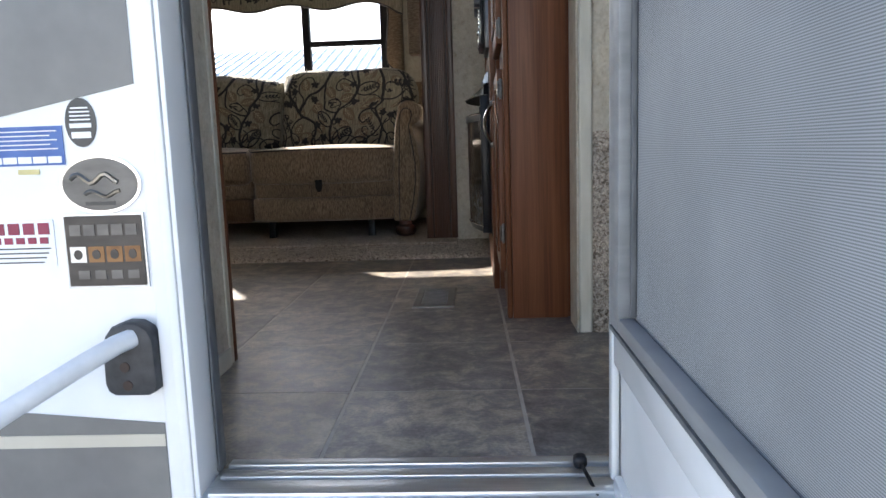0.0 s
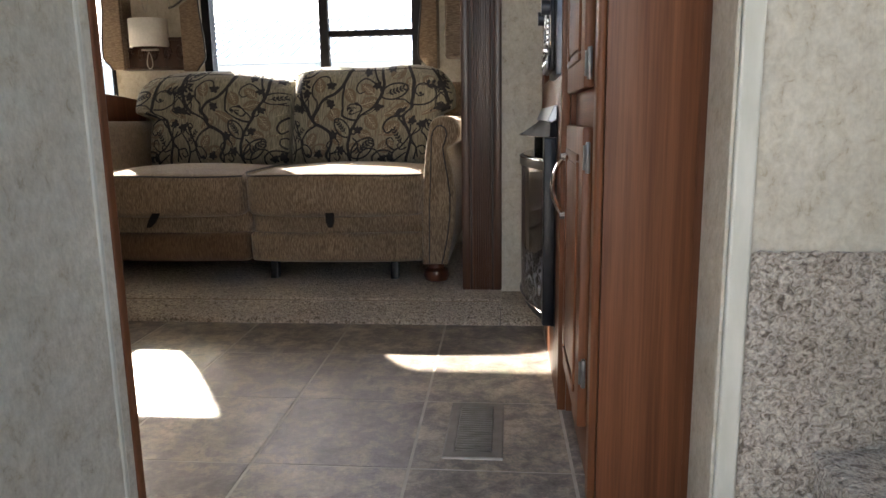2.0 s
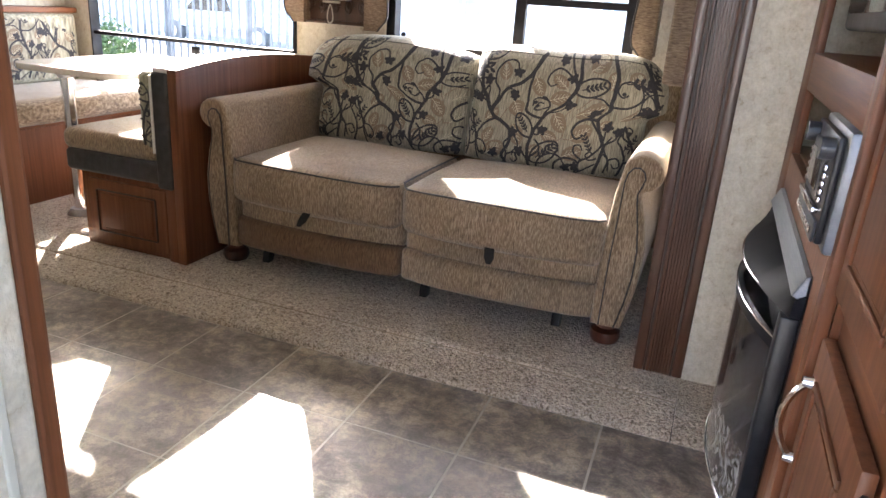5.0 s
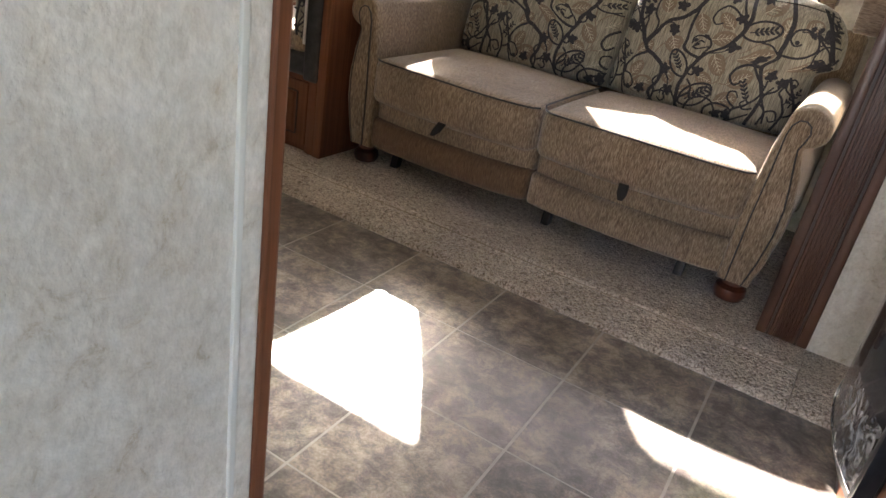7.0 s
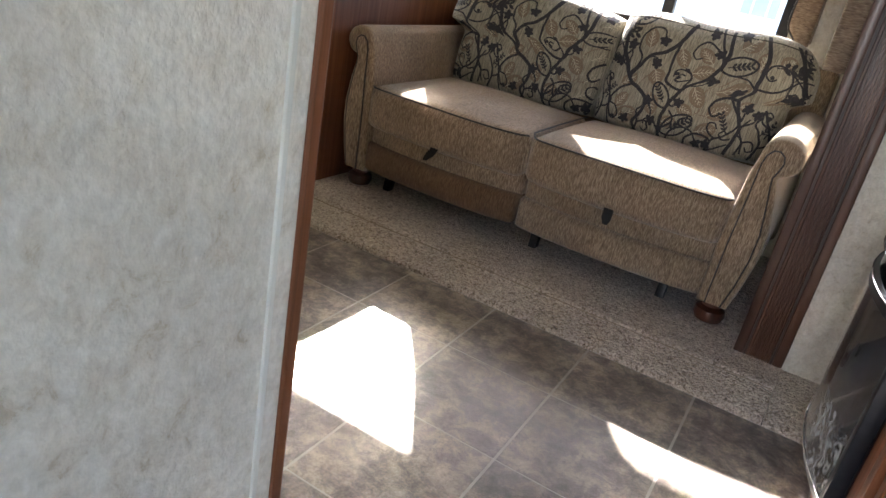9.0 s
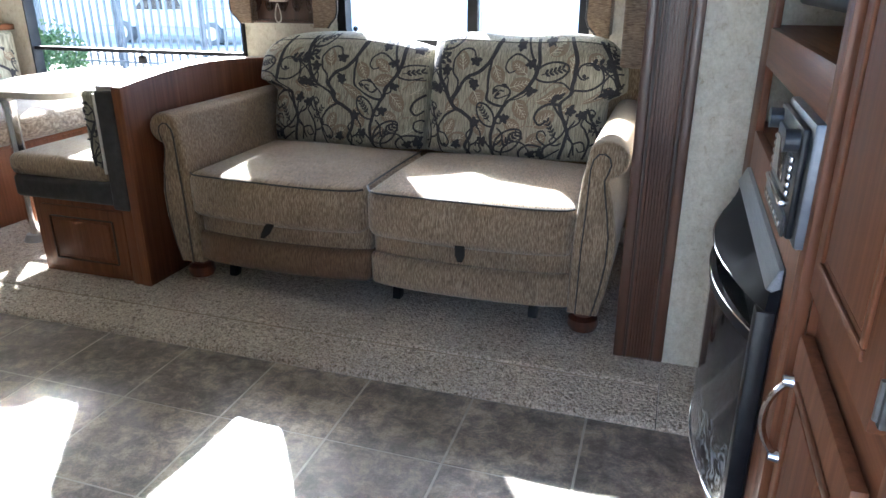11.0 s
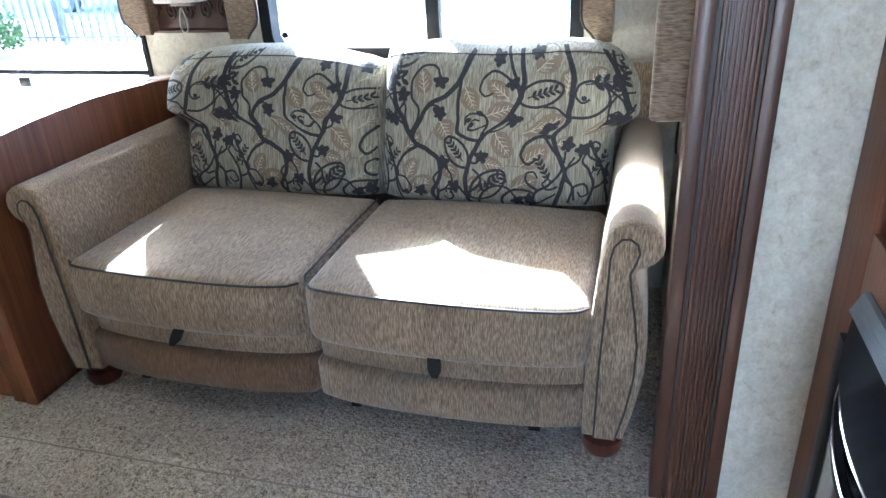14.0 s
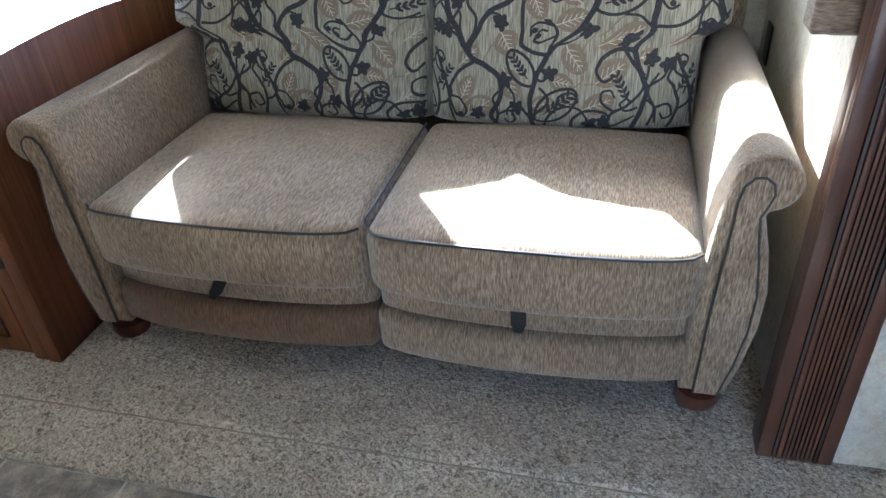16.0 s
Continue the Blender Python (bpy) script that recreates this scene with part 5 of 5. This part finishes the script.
# floor register
vent = thing("floor_vent", (-0.07, 2.25, 0.0), "taupe steel floor register with narrow slots", "vent")
VX0, VX1, VY0, VY1 = -0.137, -0.005, 2.104, 2.396
bm = bmesh.new()
rings = []
for inset, z in ((0.0, 0.0), (0.001, 0.0035), (0.004, 0.0055), (0.024, 0.0062), (0.0255, 0.0045), (0.0255, 0.0015)):
    rings.append([bm.verts.new((x, y, z)) for x, y in ((VX0 + inset, VY0 + inset), (VX1 - inset, VY0 + inset), (VX1 - inset, VY1 - inset), (VX0 + inset, VY1 - inset))])
for lower, upper in zip(rings, rings[1:]):
    for k in range(4):
        bm.faces.new((lower[k], lower[(k + 1) % 4], upper[(k + 1) % 4], upper[k]))
part("frame", bm, M_REGISTER, vent, smooth=False)
# dark sheet for the shade between the slats
part("slot_shade", boxed(VX0 + 0.0258, VX1 - 0.0258, VY0 + 0.0258, VY1 - 0.0258, -0.002, 0.0012), M_RECESS_SHADE, vent)
for k in range(20):
    y = VY0 + 0.033 + k * 0.0119
    part("slat", boxed(VX0 + 0.026, VX1 - 0.026, y - 0.0036, y + 0.0036, 0.0015, 0.006, 0.001), M_REGISTER, vent)

# ---- entry door frame, outer skin and decals ----
fr = thing("entry_door_frame", (-0.03, 0.95, 0), "white and silver aluminium entry door frame", "door frame", kind="structure")
YE = 0.935
part("jamb", boxed(-0.373, -0.336, YE - 0.018, YE - 0.001, -0.06, 1.93, 0.004), M_WHITE, fr, "white outer flange")
part("jamb_lip", boxed(-0.350, -0.3355, YE - 0.030, YE - 0.0185, -0.06, 1.90, 0.003), M_WHITE, fr)
part("jamb_reveal", boxed(-0.3345, -0.327, YE - 0.028, 1.0, -0.02, 1.88, 0.002), M_WHITE, fr, "white reveal")
part("seal", boxed(-0.3265, -0.321, 0.972, 1.0, 0.012, 1.88, 0.003), M_RUBBER, fr, "dark rubber door seal")
part("jamb", boxed(0.273, 0.309, YE - 0.018, YE - 0.001, -0.06, 1.93, 0.004), M_WHITE, fr, "white outer flange")
part("jamb_reveal", boxed(0.266, 0.2715, YE - 0.004, 0.985, -0.02, 1.88, 0.002), M_ALU, fr, "silver reveal")
part("head", boxed(-0.376, 0.309, YE - 0.016, YE - 0.001, 1.885, 1.94, 0.004), M_WHITE, fr)
sill = part("sill", boxed(-0.3345, 0.2715, YE - 0.06, 1.0, -0.03, 0.006, 0.003), M_ALU, fr, "ridged aluminium threshold")
for k, (y0, y1, z) in enumerate(((0.990, 1.012, 0.015), (0.955, 0.980, 0.013), (0.905, 0.948, 0.012))):
    part("sill_ridge", boxed(-0.317, 0.2635, y0, y1, 0.002, z, 0.003), M_ALU, sill)
catch = thing("door_catch", (-0.497, 1.1, 0.5), "small black door catch and pull on the partition", "latch")
part("plate", boxed(-0.5095, -0.492, 1.205, 1.235, 0.455, 0.487, 0.003), M_BLACK, catch)
hook = thing("coat_hook", (-0.497, 1.15, 0.72), "small black hook with a looped white cord", "hook")
part("peg", boxed(-0.5095, -0.488, 1.19, 1.215, 0.722, 0.732, 0.003), M_BLACK, hook)
part("cord", tube(bmesh.new(), [(-0.496 + 0.010 * math.sin(a), 1.20 + 0.004 * math.cos(a), 0.655 - 0.045 * math.cos(a)) for a in [k * math.tau / 20 for k in range(20)]], 0.0022, 6, True), M_WHITEPIPE, hook, "white cord")

sd = thing("screen_door", (0.25, 0.6, -0.02), "open white screen door with grey mesh and solid lower panel", "door", kind="structure")
DX, DY0, DY1 = 0.252, 0.175, 0.948
part("hinge_stile", boxed(DX, DX + 0.011, DY1 - 0.023, DY1, 0.016, 1.86, 0.003), M_WHITE, sd, "white hinge stile")
part("free_stile", boxed(DX, DX + 0.032, DY0, DY0 + 0.04, -0.02, 1.86, 0.004), M_WHITE, sd)
part("mid_rail", boxed(DX, DX + 0.032, DY0 + 0.0405, DY1 - 0.034, 0.188, 0.240, 0.003), M_WHITE, sd)
part("bottom_rail", boxed(DX, DX + 0.032, DY0 + 0.0405, DY1 - 0.034, -0.02, 0.03, 0.003), M_WHITE, sd)
part("lower_panel", boxed(DX + 0.010, DX + 0.028, DY0 + 0.041, DY1 - 0.034, 0.031, 0.187, 0.001), M_WHITE, sd, "white solid lower panel")
part("top_rail", boxed(DX, DX + 0.032, DY0 + 0.0405, DY1 - 0.034, 1.81, 1.86, 0.003), M_WHITE, sd)
part("screen", boxed(DX + 0.020, DX + 0.023, DY0 + 0.041, DY1 - 0.049, 0.241, 1.809), M_SCREEN, sd, "grey woven insect screen", smooth=False)
sf = [(DY1 - 0.0235, DY1 - 0.076), (DY0 + 0.062, DY0 + 0.0405)]
for b, a in sf:
    part("spline_frame", boxed(DX - 0.003, DX + 0.019, a, b, 0.241, 1.808, 0.004), M_GREYMETAL, sd, "grey screen frame")
part("spline_frame", boxed(DX - 0.003, DX + 0.019, DY0 + 0.0625, DY1 - 0.0765, 0.2415, 0.262, 0.004), M_GREYMETAL, sd, "grey screen frame")
part("spline_cord", boxed(DX + 0.012, DX + 0.0195, DY1 - 0.084, DY1 - 0.077, 0.263, 1.808, 0.002), M_RUBBER, sd)
part("gasket", boxed(DX - 0.0035, DX - 0.0002, DY0 + 0.0405, DY1 - 0.0235, 0.2350, 0.2405), M_RUBBER, sd, "dark rubber gasket")
part("door_skin", boxed(DX + 0.034, DX + 0.06, DY0, DY1 - 0.035, -0.02, 1.86, 0.004), M_WHITE, sd, "white outer door leaf folded against the screen")
hold = thing("door_bumper", (0.225, 0.93, 0.0), "black rubber bumper and cord at the sill", "door stop")
part("ball", soft(0.205, 0.225, 0.962, 0.984, 0.0132, 0.034, 0.008, n=3), M_BLACK, hold)
part("cord", tube(bmesh.new(), [(0.216, 0.962, 0.022), (0.222, 0.93, 0.016), (0.230, 0.90, 0.002), (0.236, 0.86, -0.02)], 0.003, 6), M_BLACK, hold)


def decal(name, outline, mat, lift=0.002, label="", cat="sticker"):
    bm = bmesh.new()
    prism(bm, outline, YE - lift, YE - 0.0004, "y")
    ob = thing(name, (outline[0][0], YE, outline[0][1]), label, cat)
    part("sheet", bm, mat, ob, smooth=False)
    return ob


def rect(x0, x1, z0, z1):
    return [(x0, z0), (x1, z0), (x1, z1), (x0, z1)]


def oval(cx, cz, rx, rz, n=36):
    return [(cx + rx * math.cos(k * math.tau / n), cz + rz * math.sin(k * math.tau / n)) for k in range(n)]


def flat(ob, outline, mat, lift, name="mark", label=""):
    bm = bmesh.new()
    prism(bm, outline, YE - lift, YE - lift + 0.0008, "y")
    return part(name, bm, mat, ob, label, smooth=False)


# sweeping paint graphics
decal("paint_stripe", [(-0.382, 0.583), (-0.382, 0.78), (-0.75, 0.60), (-0.75, 0.51)], M_GREYPAINT, label="grey swoosh graphic on white fibreglass", cat="graphic")
decal("paint_stripe", [(-0.382, 0.106), (-0.382, -0.30), (-1.6, -0.30), (-1.6, 0.20), (-0.60, 0.125)], M_GREYPAINT, label="dark grey lower band on the fibreglass", cat="graphic")
decal("paint_stripe", [(-0.382, 0.072), (-0.382, 0.090), (-1.2, 0.088), (-1.2, 0.066)], M_TANPAINT, 0.0035, label="pale tan pinstripe in the grey band", cat="graphic")
s1 = decal("rating_sticker", oval(-0.460, 0.534, 0.0215, 0.033), M_DECALDARK, label="oval black certification sticker with pale lines", cat="sticker")
for k in range(4):
    flat(s1, rect(-0.474 + 0.002 * (k == 0), -0.446 - 0.002 * (k == 0), 0.5525 - k * 0.0052, 0.5545 - k * 0.0052), M_WHITE, 0.0029)
flat(s1, rect(-0.475, -0.445, 0.5270, 0.5330), M_WHITE, 0.0029)
flat(s1, rect(-0.4735, -0.4465, 0.5130, 0.5215), M_WHITE, 0.0029)
s2 = decal("notice_sticker", rect(-0.620, -0.487, 0.478, 0.531), M_BLUE, label="blue notice sticker with pale text lines", cat="sticker")
for k in range(5):
    flat(s2, rect(-0.612, -0.495 - 0.01 * (k % 2), 0.5235 - k * 0.006, 0.5252 - k * 0.006), M_TUBE, 0.0029)
for k in range(6):
    flat(s2, rect(-0.616 + k * 0.0212, -0.597 + k * 0.0212, 0.481, 0.490), M_WHITE, 0.0029)
s3 = decal("small_label", rect(-0.555, -0.525, 0.466, 0.473), M_YELLOW, label="tiny yellowish label on the white wall", cat="sticker")
s4 = decal("oval_badge", oval(-0.440, 0.450, 0.057, 0.040), M_CHROME, 0.004, label="oval pewter badge with a silver rim", cat="badge")
flat(s4, oval(-0.440, 0.450, 0.0525, 0.036), M_PEWTER, 0.0055, "plate")
arcp = [(-0.480 + 0.066 * k / 12, YE - 0.006, 0.458 + 0.006 * math.sin(k * 0.9)) for k in range(13)]
part("flourish", tube(bmesh.new(), arcp, 0.0035, 6), M_NICKEL, s4)
part("flourish", tube(bmesh.new(), [(-0.462 + 0.05 * k / 8, YE - 0.006, 0.437 + 0.004 * math.sin(k)) for k in range(9)], 0.0028, 6), M_NICKEL, s4)
flat(s4, rect(-0.462, -0.420, 0.4215, 0.4265), M_DECALDARK, 0.0062)
s5 = decal("square_badge", rect(-0.499, -0.384, 0.306, 0.410), M_SILVER, 0.004, label="dark bronze square badge with four copper icons", cat="badge")
flat(s5, rect(-0.496, -0.387, 0.309, 0.407), M_BADGE, 0.0055, "plate")
for k in range(5):
    flat(s5, rect(-0.489 + k * 0.0198, -0.473 + k * 0.0198, 0.380, 0.395), M_PEWTER, 0.0068, "raised_bar")
for k in range(4):
    flat(s5, rect(-0.491 + k * 0.0258, -0.4685 + k * 0.0258, 0.3425, 0.3645), M_SILVER if k == 0 else M_COPPER, 0.0062, "icon_tile")
    flat(s5, oval(-0.4798 + k * 0.0258, 0.3535, 0.006, 0.007, 10), M_BADGE, 0.0069, "icon")
for k in range(4):
    flat(s5, rect(-0.482 + k * 0.0235, -0.466 + k * 0.0235, 0.319, 0.331), M_PEWTER, 0.0064, "raised_bar")
s6 = decal("dealer_sticker", rect(-0.640, -0.514, 0.338, 0.403), M_WHITE, 0.0016, label="white sticker with maroon lettering bars", cat="sticker")
for k in range(5):
    flat(s6, rect(-0.622 + k * 0.0215, -0.606 + k * 0.0215, 0.383, 0.399), M_RED, 0.0026)
for k in range(6):
    flat(s6, rect(-0.620 + k * 0.017, -0.608 + k * 0.017, 0.370, 0.379), M_RED, 0.0026)
for k in range(4):
    flat(s6, rect(-0.632, -0.520 - 0.004 * k, 0.3625 - k * 0.0065, 0.3643 - k * 0.0065), M_DECALDARK, 0.0026)

grab = thing("grab_handle", (-0.41, 0.92, 0.2), "white tube grab handle on a black bracket", "handle")
bm = bmesh.new()
prism(bm, [(-0.446, 0.176), (-0.442, 0.164), (-0.432, 0.158), (-0.386, 0.158), (-0.376, 0.163), (-0.372, 0.174), (-0.373, 0.236), (-0.380, 0.252), (-0.394, 0.261), (-0.412, 0.262), (-0.430, 0.256), (-0.441, 0.242), (-0.445, 0.21)], 0.900, 0.934, "y", 0.006, 2)
br = part("bracket", bm, M_HANDLE, grab, "black moulded bracket")
# holes are dark discs that paint the shade inside
for x, z in ((-0.414, 0.200), (-0.412, 0.174)):
    part("bolt_hole_shade", rod(bmesh.new(), (x, 0.8985, z), (x, 0.906, z), 0.007, 14), M_RECESS_SHADE, br)
part("tube", tube(bmesh.new(), [(-0.402, 0.905, 0.240), (-0.415, 0.885, 0.236), (-0.44, 0.85, 0.222), (-0.50, 0.78, 0.185), (-0.62, 0.64, 0.105), (-0.80, 0.43, -0.01)], 0.0135, 14), M_TUBE, grab, "white coated tube")

# ---- outside ----
structure("ground", boxed(-400, 400, -400, 400, -1.1, -0.90), M_ASPHALT, "pale sunlit asphalt of the sales lot", "ground")
structure("underbody", boxed(-5.0, 2.6, 0.94, 4.50, -0.38, -0.07), M_BLACK, "dark underbody of the trailer", "underbody")
for x in (-3.4, -2.5, 1.6):
    wheel = thing("trailer_wheel", (x, 1.1, -0.9), "black trailer tyre on the asphalt", "wheel", "wheels under the trailer")
    part("tyre", rod(bmesh.new(), (x, 1.0, -0.52), (x, 1.25, -0.52), 0.38, 28), M_RUBBER, wheel)
    part("rim", rod(bmesh.new(), (x, 0.985, -0.52), (x, 0.999, -0.52), 0.21, 20), M_SILVER, wheel)

# added out of view: its sunlit white side throws light into the doorway
nb = thing("bounce_trailer", (-1, -10.5, -0.9), "unseen white trailer shape added to bounce sunlight into the doorway", "trailer")
part("body", boxed(-6.5, 5.5, -12.8, -10.3, -0.45, 2.5, 0.08, 3), M_WHITE, nb)
for x in (-2.2, -1.3):
    part("wheel", rod(bmesh.new(), (x, -10.55, -0.52), (x, -10.25, -0.52), 0.38, 24), M_RUBBER, nb)

fence = thing("steel_fence", (-8, 16, -0.9), "dark painted steel picket fence with square posts", "fence")
for z in (1.29, -0.72):
    part("rail", boxed(-26, -8.2, 15.97, 16.03, z - 0.03, z + 0.03), M_FENCE, fence)
pk = link("picket", boxed(-0.028, 0.028, -0.02, 0.02, 0, 2.13), M_FENCE, False)
pk.parent = fence
pk.matrix_basis = Matrix.Translation((-18.0, -0.0, 0.06))
for k in range(1, 79):
    o = new("picket", pk.data)
    o.parent = fence
    o.location = (-18.0 + k * 0.225, 0, 0.06)
ps = link("post", boxed(-0.05, 0.05, -0.05, 0.05, 0, 2.75, 0.01), M_FENCE, False)
ps.parent = fence
ps.location = (-17.6, 0.07, 0)
for k in range(1, 8):
    o = new("post", ps.data)
    o.parent = fence
    o.location = (-17.6 + k * 2.45, 0.07, 0)

bld = thing("warehouse", (-8, 32, -0.9), "low white warehouse with corrugated steel roof", "building")
part("wall", boxed(-30, 16, 26.4, 40, -0.9, 2.75), M_BLDG, bld)
bm = bmesh.new()
prism(bm, [(25.9, 2.75), (25.9, 2.95), (33, 5.3), (40.5, 2.95), (40.5, 2.75)], -30.5, 16.5, "x")
rf = part("roof", bm, M_ROOF, bld, "corrugated pale steel roof")
bm = bmesh.new()
for k in range(117):
    x = -30.3 + k * 0.4
    prism(bm, [(25.88, 2.96), (25.88, 3.02), (33, 5.38), (33, 5.31)], x - 0.05, x + 0.05, "x")
part("roof_ribs", bm, M_ROOF, rf)
for x in (-22, -14.5, -9.5, -4.2, 0.5):
    w = part("window", boxed(x, x + 1.1, 26.36, 26.41, 0.7, 2.0), M_BLUEGLASS, bld)
    for a in (x + 0.3, x + 0.78):
        part("glazing_bar", boxed(a, a + 0.05, 26.33, 26.36, 0.7, 2.0), M_BLDG, w)
part("downpipe", boxed(-7.0, -6.85, 26.25, 26.4, -0.9, 2.75), M_CAR, bld)

truck = thing("pickup_truck", (-17, 23.5, -0.9), "pale blue pickup truck parked behind the fence", "truck")
bm = bmesh.new()
prism(bm, [(-20.2, -0.35), (-20.2, 0.10), (-18.6, 0.22), (-17.9, 0.85), (-16.6, 0.88), (-16.3, 0.25), (-14.2, 0.22), (-14.2, -0.35)], 22.6, 24.4, "y", 0.06, 3)
tb = part("body", bm, M_CAR, truck)
bm = bmesh.new()
prism(bm, [(-18.45, 0.24), (-17.82, 0.78), (-17.25, 0.80), (-17.25, 0.24)], 22.56, 22.62, "y")
part("side_window", bm, M_DARKGLASS, tb)
bm = bmesh.new()
prism(bm, [(-17.15, 0.24), (-17.15, 0.80), (-16.68, 0.80), (-16.45, 0.26)], 22.56, 22.62, "y")
part("side_window", bm, M_DARKGLASS, tb)
for x in (-19.0, -15.3):
    w = part("wheel", rod(bmesh.new(), (x, 22.5, -0.52), (x, 22.85, -0.52), 0.38, 24), M_RUBBER, truck, "dark rubber wheel")
    part("rim", rod(bmesh.new(), (x, 22.47, -0.52), (x, 22.5, -0.52), 0.22, 16), M_SILVER, w)

bush = thing("bush", (-14.4, 14.6, -0.9), "leafy green bush beside the fence", "bush")
rng = random.Random(4)
verts, faces = [], []
for k in range(2600):
    u, v = rng.uniform(0, math.tau), rng.uniform(-0.2, 1)
    r = 0.85 * (0.6 + 0.4 * rng.random()) * (1 + 0.25 * math.sin(3 * u) * v)
    c = Vector((-14.4 + 1.3 * r * math.cos(u) * math.sqrt(max(0, 1 - v * v)), 14.6 + r * math.sin(u) * math.sqrt(max(0, 1 - v * v)), -0.62 + 1.0 * r * v))
    a, b = Vector((rng.gauss(0, 1), rng.gauss(0, 1), rng.gauss(0, 1))).normalized() * 0.06, Vector((rng.gauss(0, 1), rng.gauss(0, 1), rng.gauss(0, 1))).normalized() * 0.035
    i = len(verts)
    verts += [c - a, c + b, c + a, c - b]
    faces.append((i, i + 1, i + 2, i + 3))
me = bpy.data.meshes.new("leaves")
me.from_pydata([tuple(v) for v in verts], [], faces)
me.materials.append(M_BUSH)
o = new("leaves", me)
o.parent, o.matrix_parent_inverse = bush, Matrix.Translation(bush.location).inverted()
part("stem", rod(bmesh.new(), (-14.4, 14.6, -0.9), (-14.4, 14.6, -0.4), 0.05, 8), M_DARKWOOD, bush)

# ---- floor tiles, each a piece of its own ----
P, PY, TX, TY, SKEW = 0.3400, 0.3530, -0.212, 2.764, 0.015
floor_ob = bpy.data.objects["floor"]
cache = {}


def tile_mesh(w, d):
    key = (round(w, 4), round(d, 4))
    if key not in cache:
        bm = bmesh.new()
        box(bm, 0.0034, w - 0.0034, 0.0024, d - 0.0024, -0.004, 0.0, 0.0006, 1)
        for v in bm.verts:
            v.co.x -= SKEW * v.co.y
        me = bpy.data.meshes.new("tile")
        bm.to_mesh(me)
        bm.free()
        me.materials.append(M_TILE)
        cache[key] = me
    return cache[key]


xs = sorted({-3.74, 1.38} | {TX + k * P for k in range(-11, 6) if -3.74 < TX + k * P < 1.38})
ys = sorted({FLOOR_Y0 + 0.012, CARPET_Y - 0.0005} | {TY + k * PY for k in range(-6, 2) if FLOOR_Y0 + 0.03 < TY + k * PY < CARPET_Y - 0.02})
for xa, xb in zip(xs, xs[1:]):
    for ya, yb in zip(ys, ys[1:]):
        o = new("tile", tile_mesh(xb - xa, yb - ya))
        o.parent = floor_ob
        o.location = (xa - SKEW * (ya - TY), ya, 0.0)
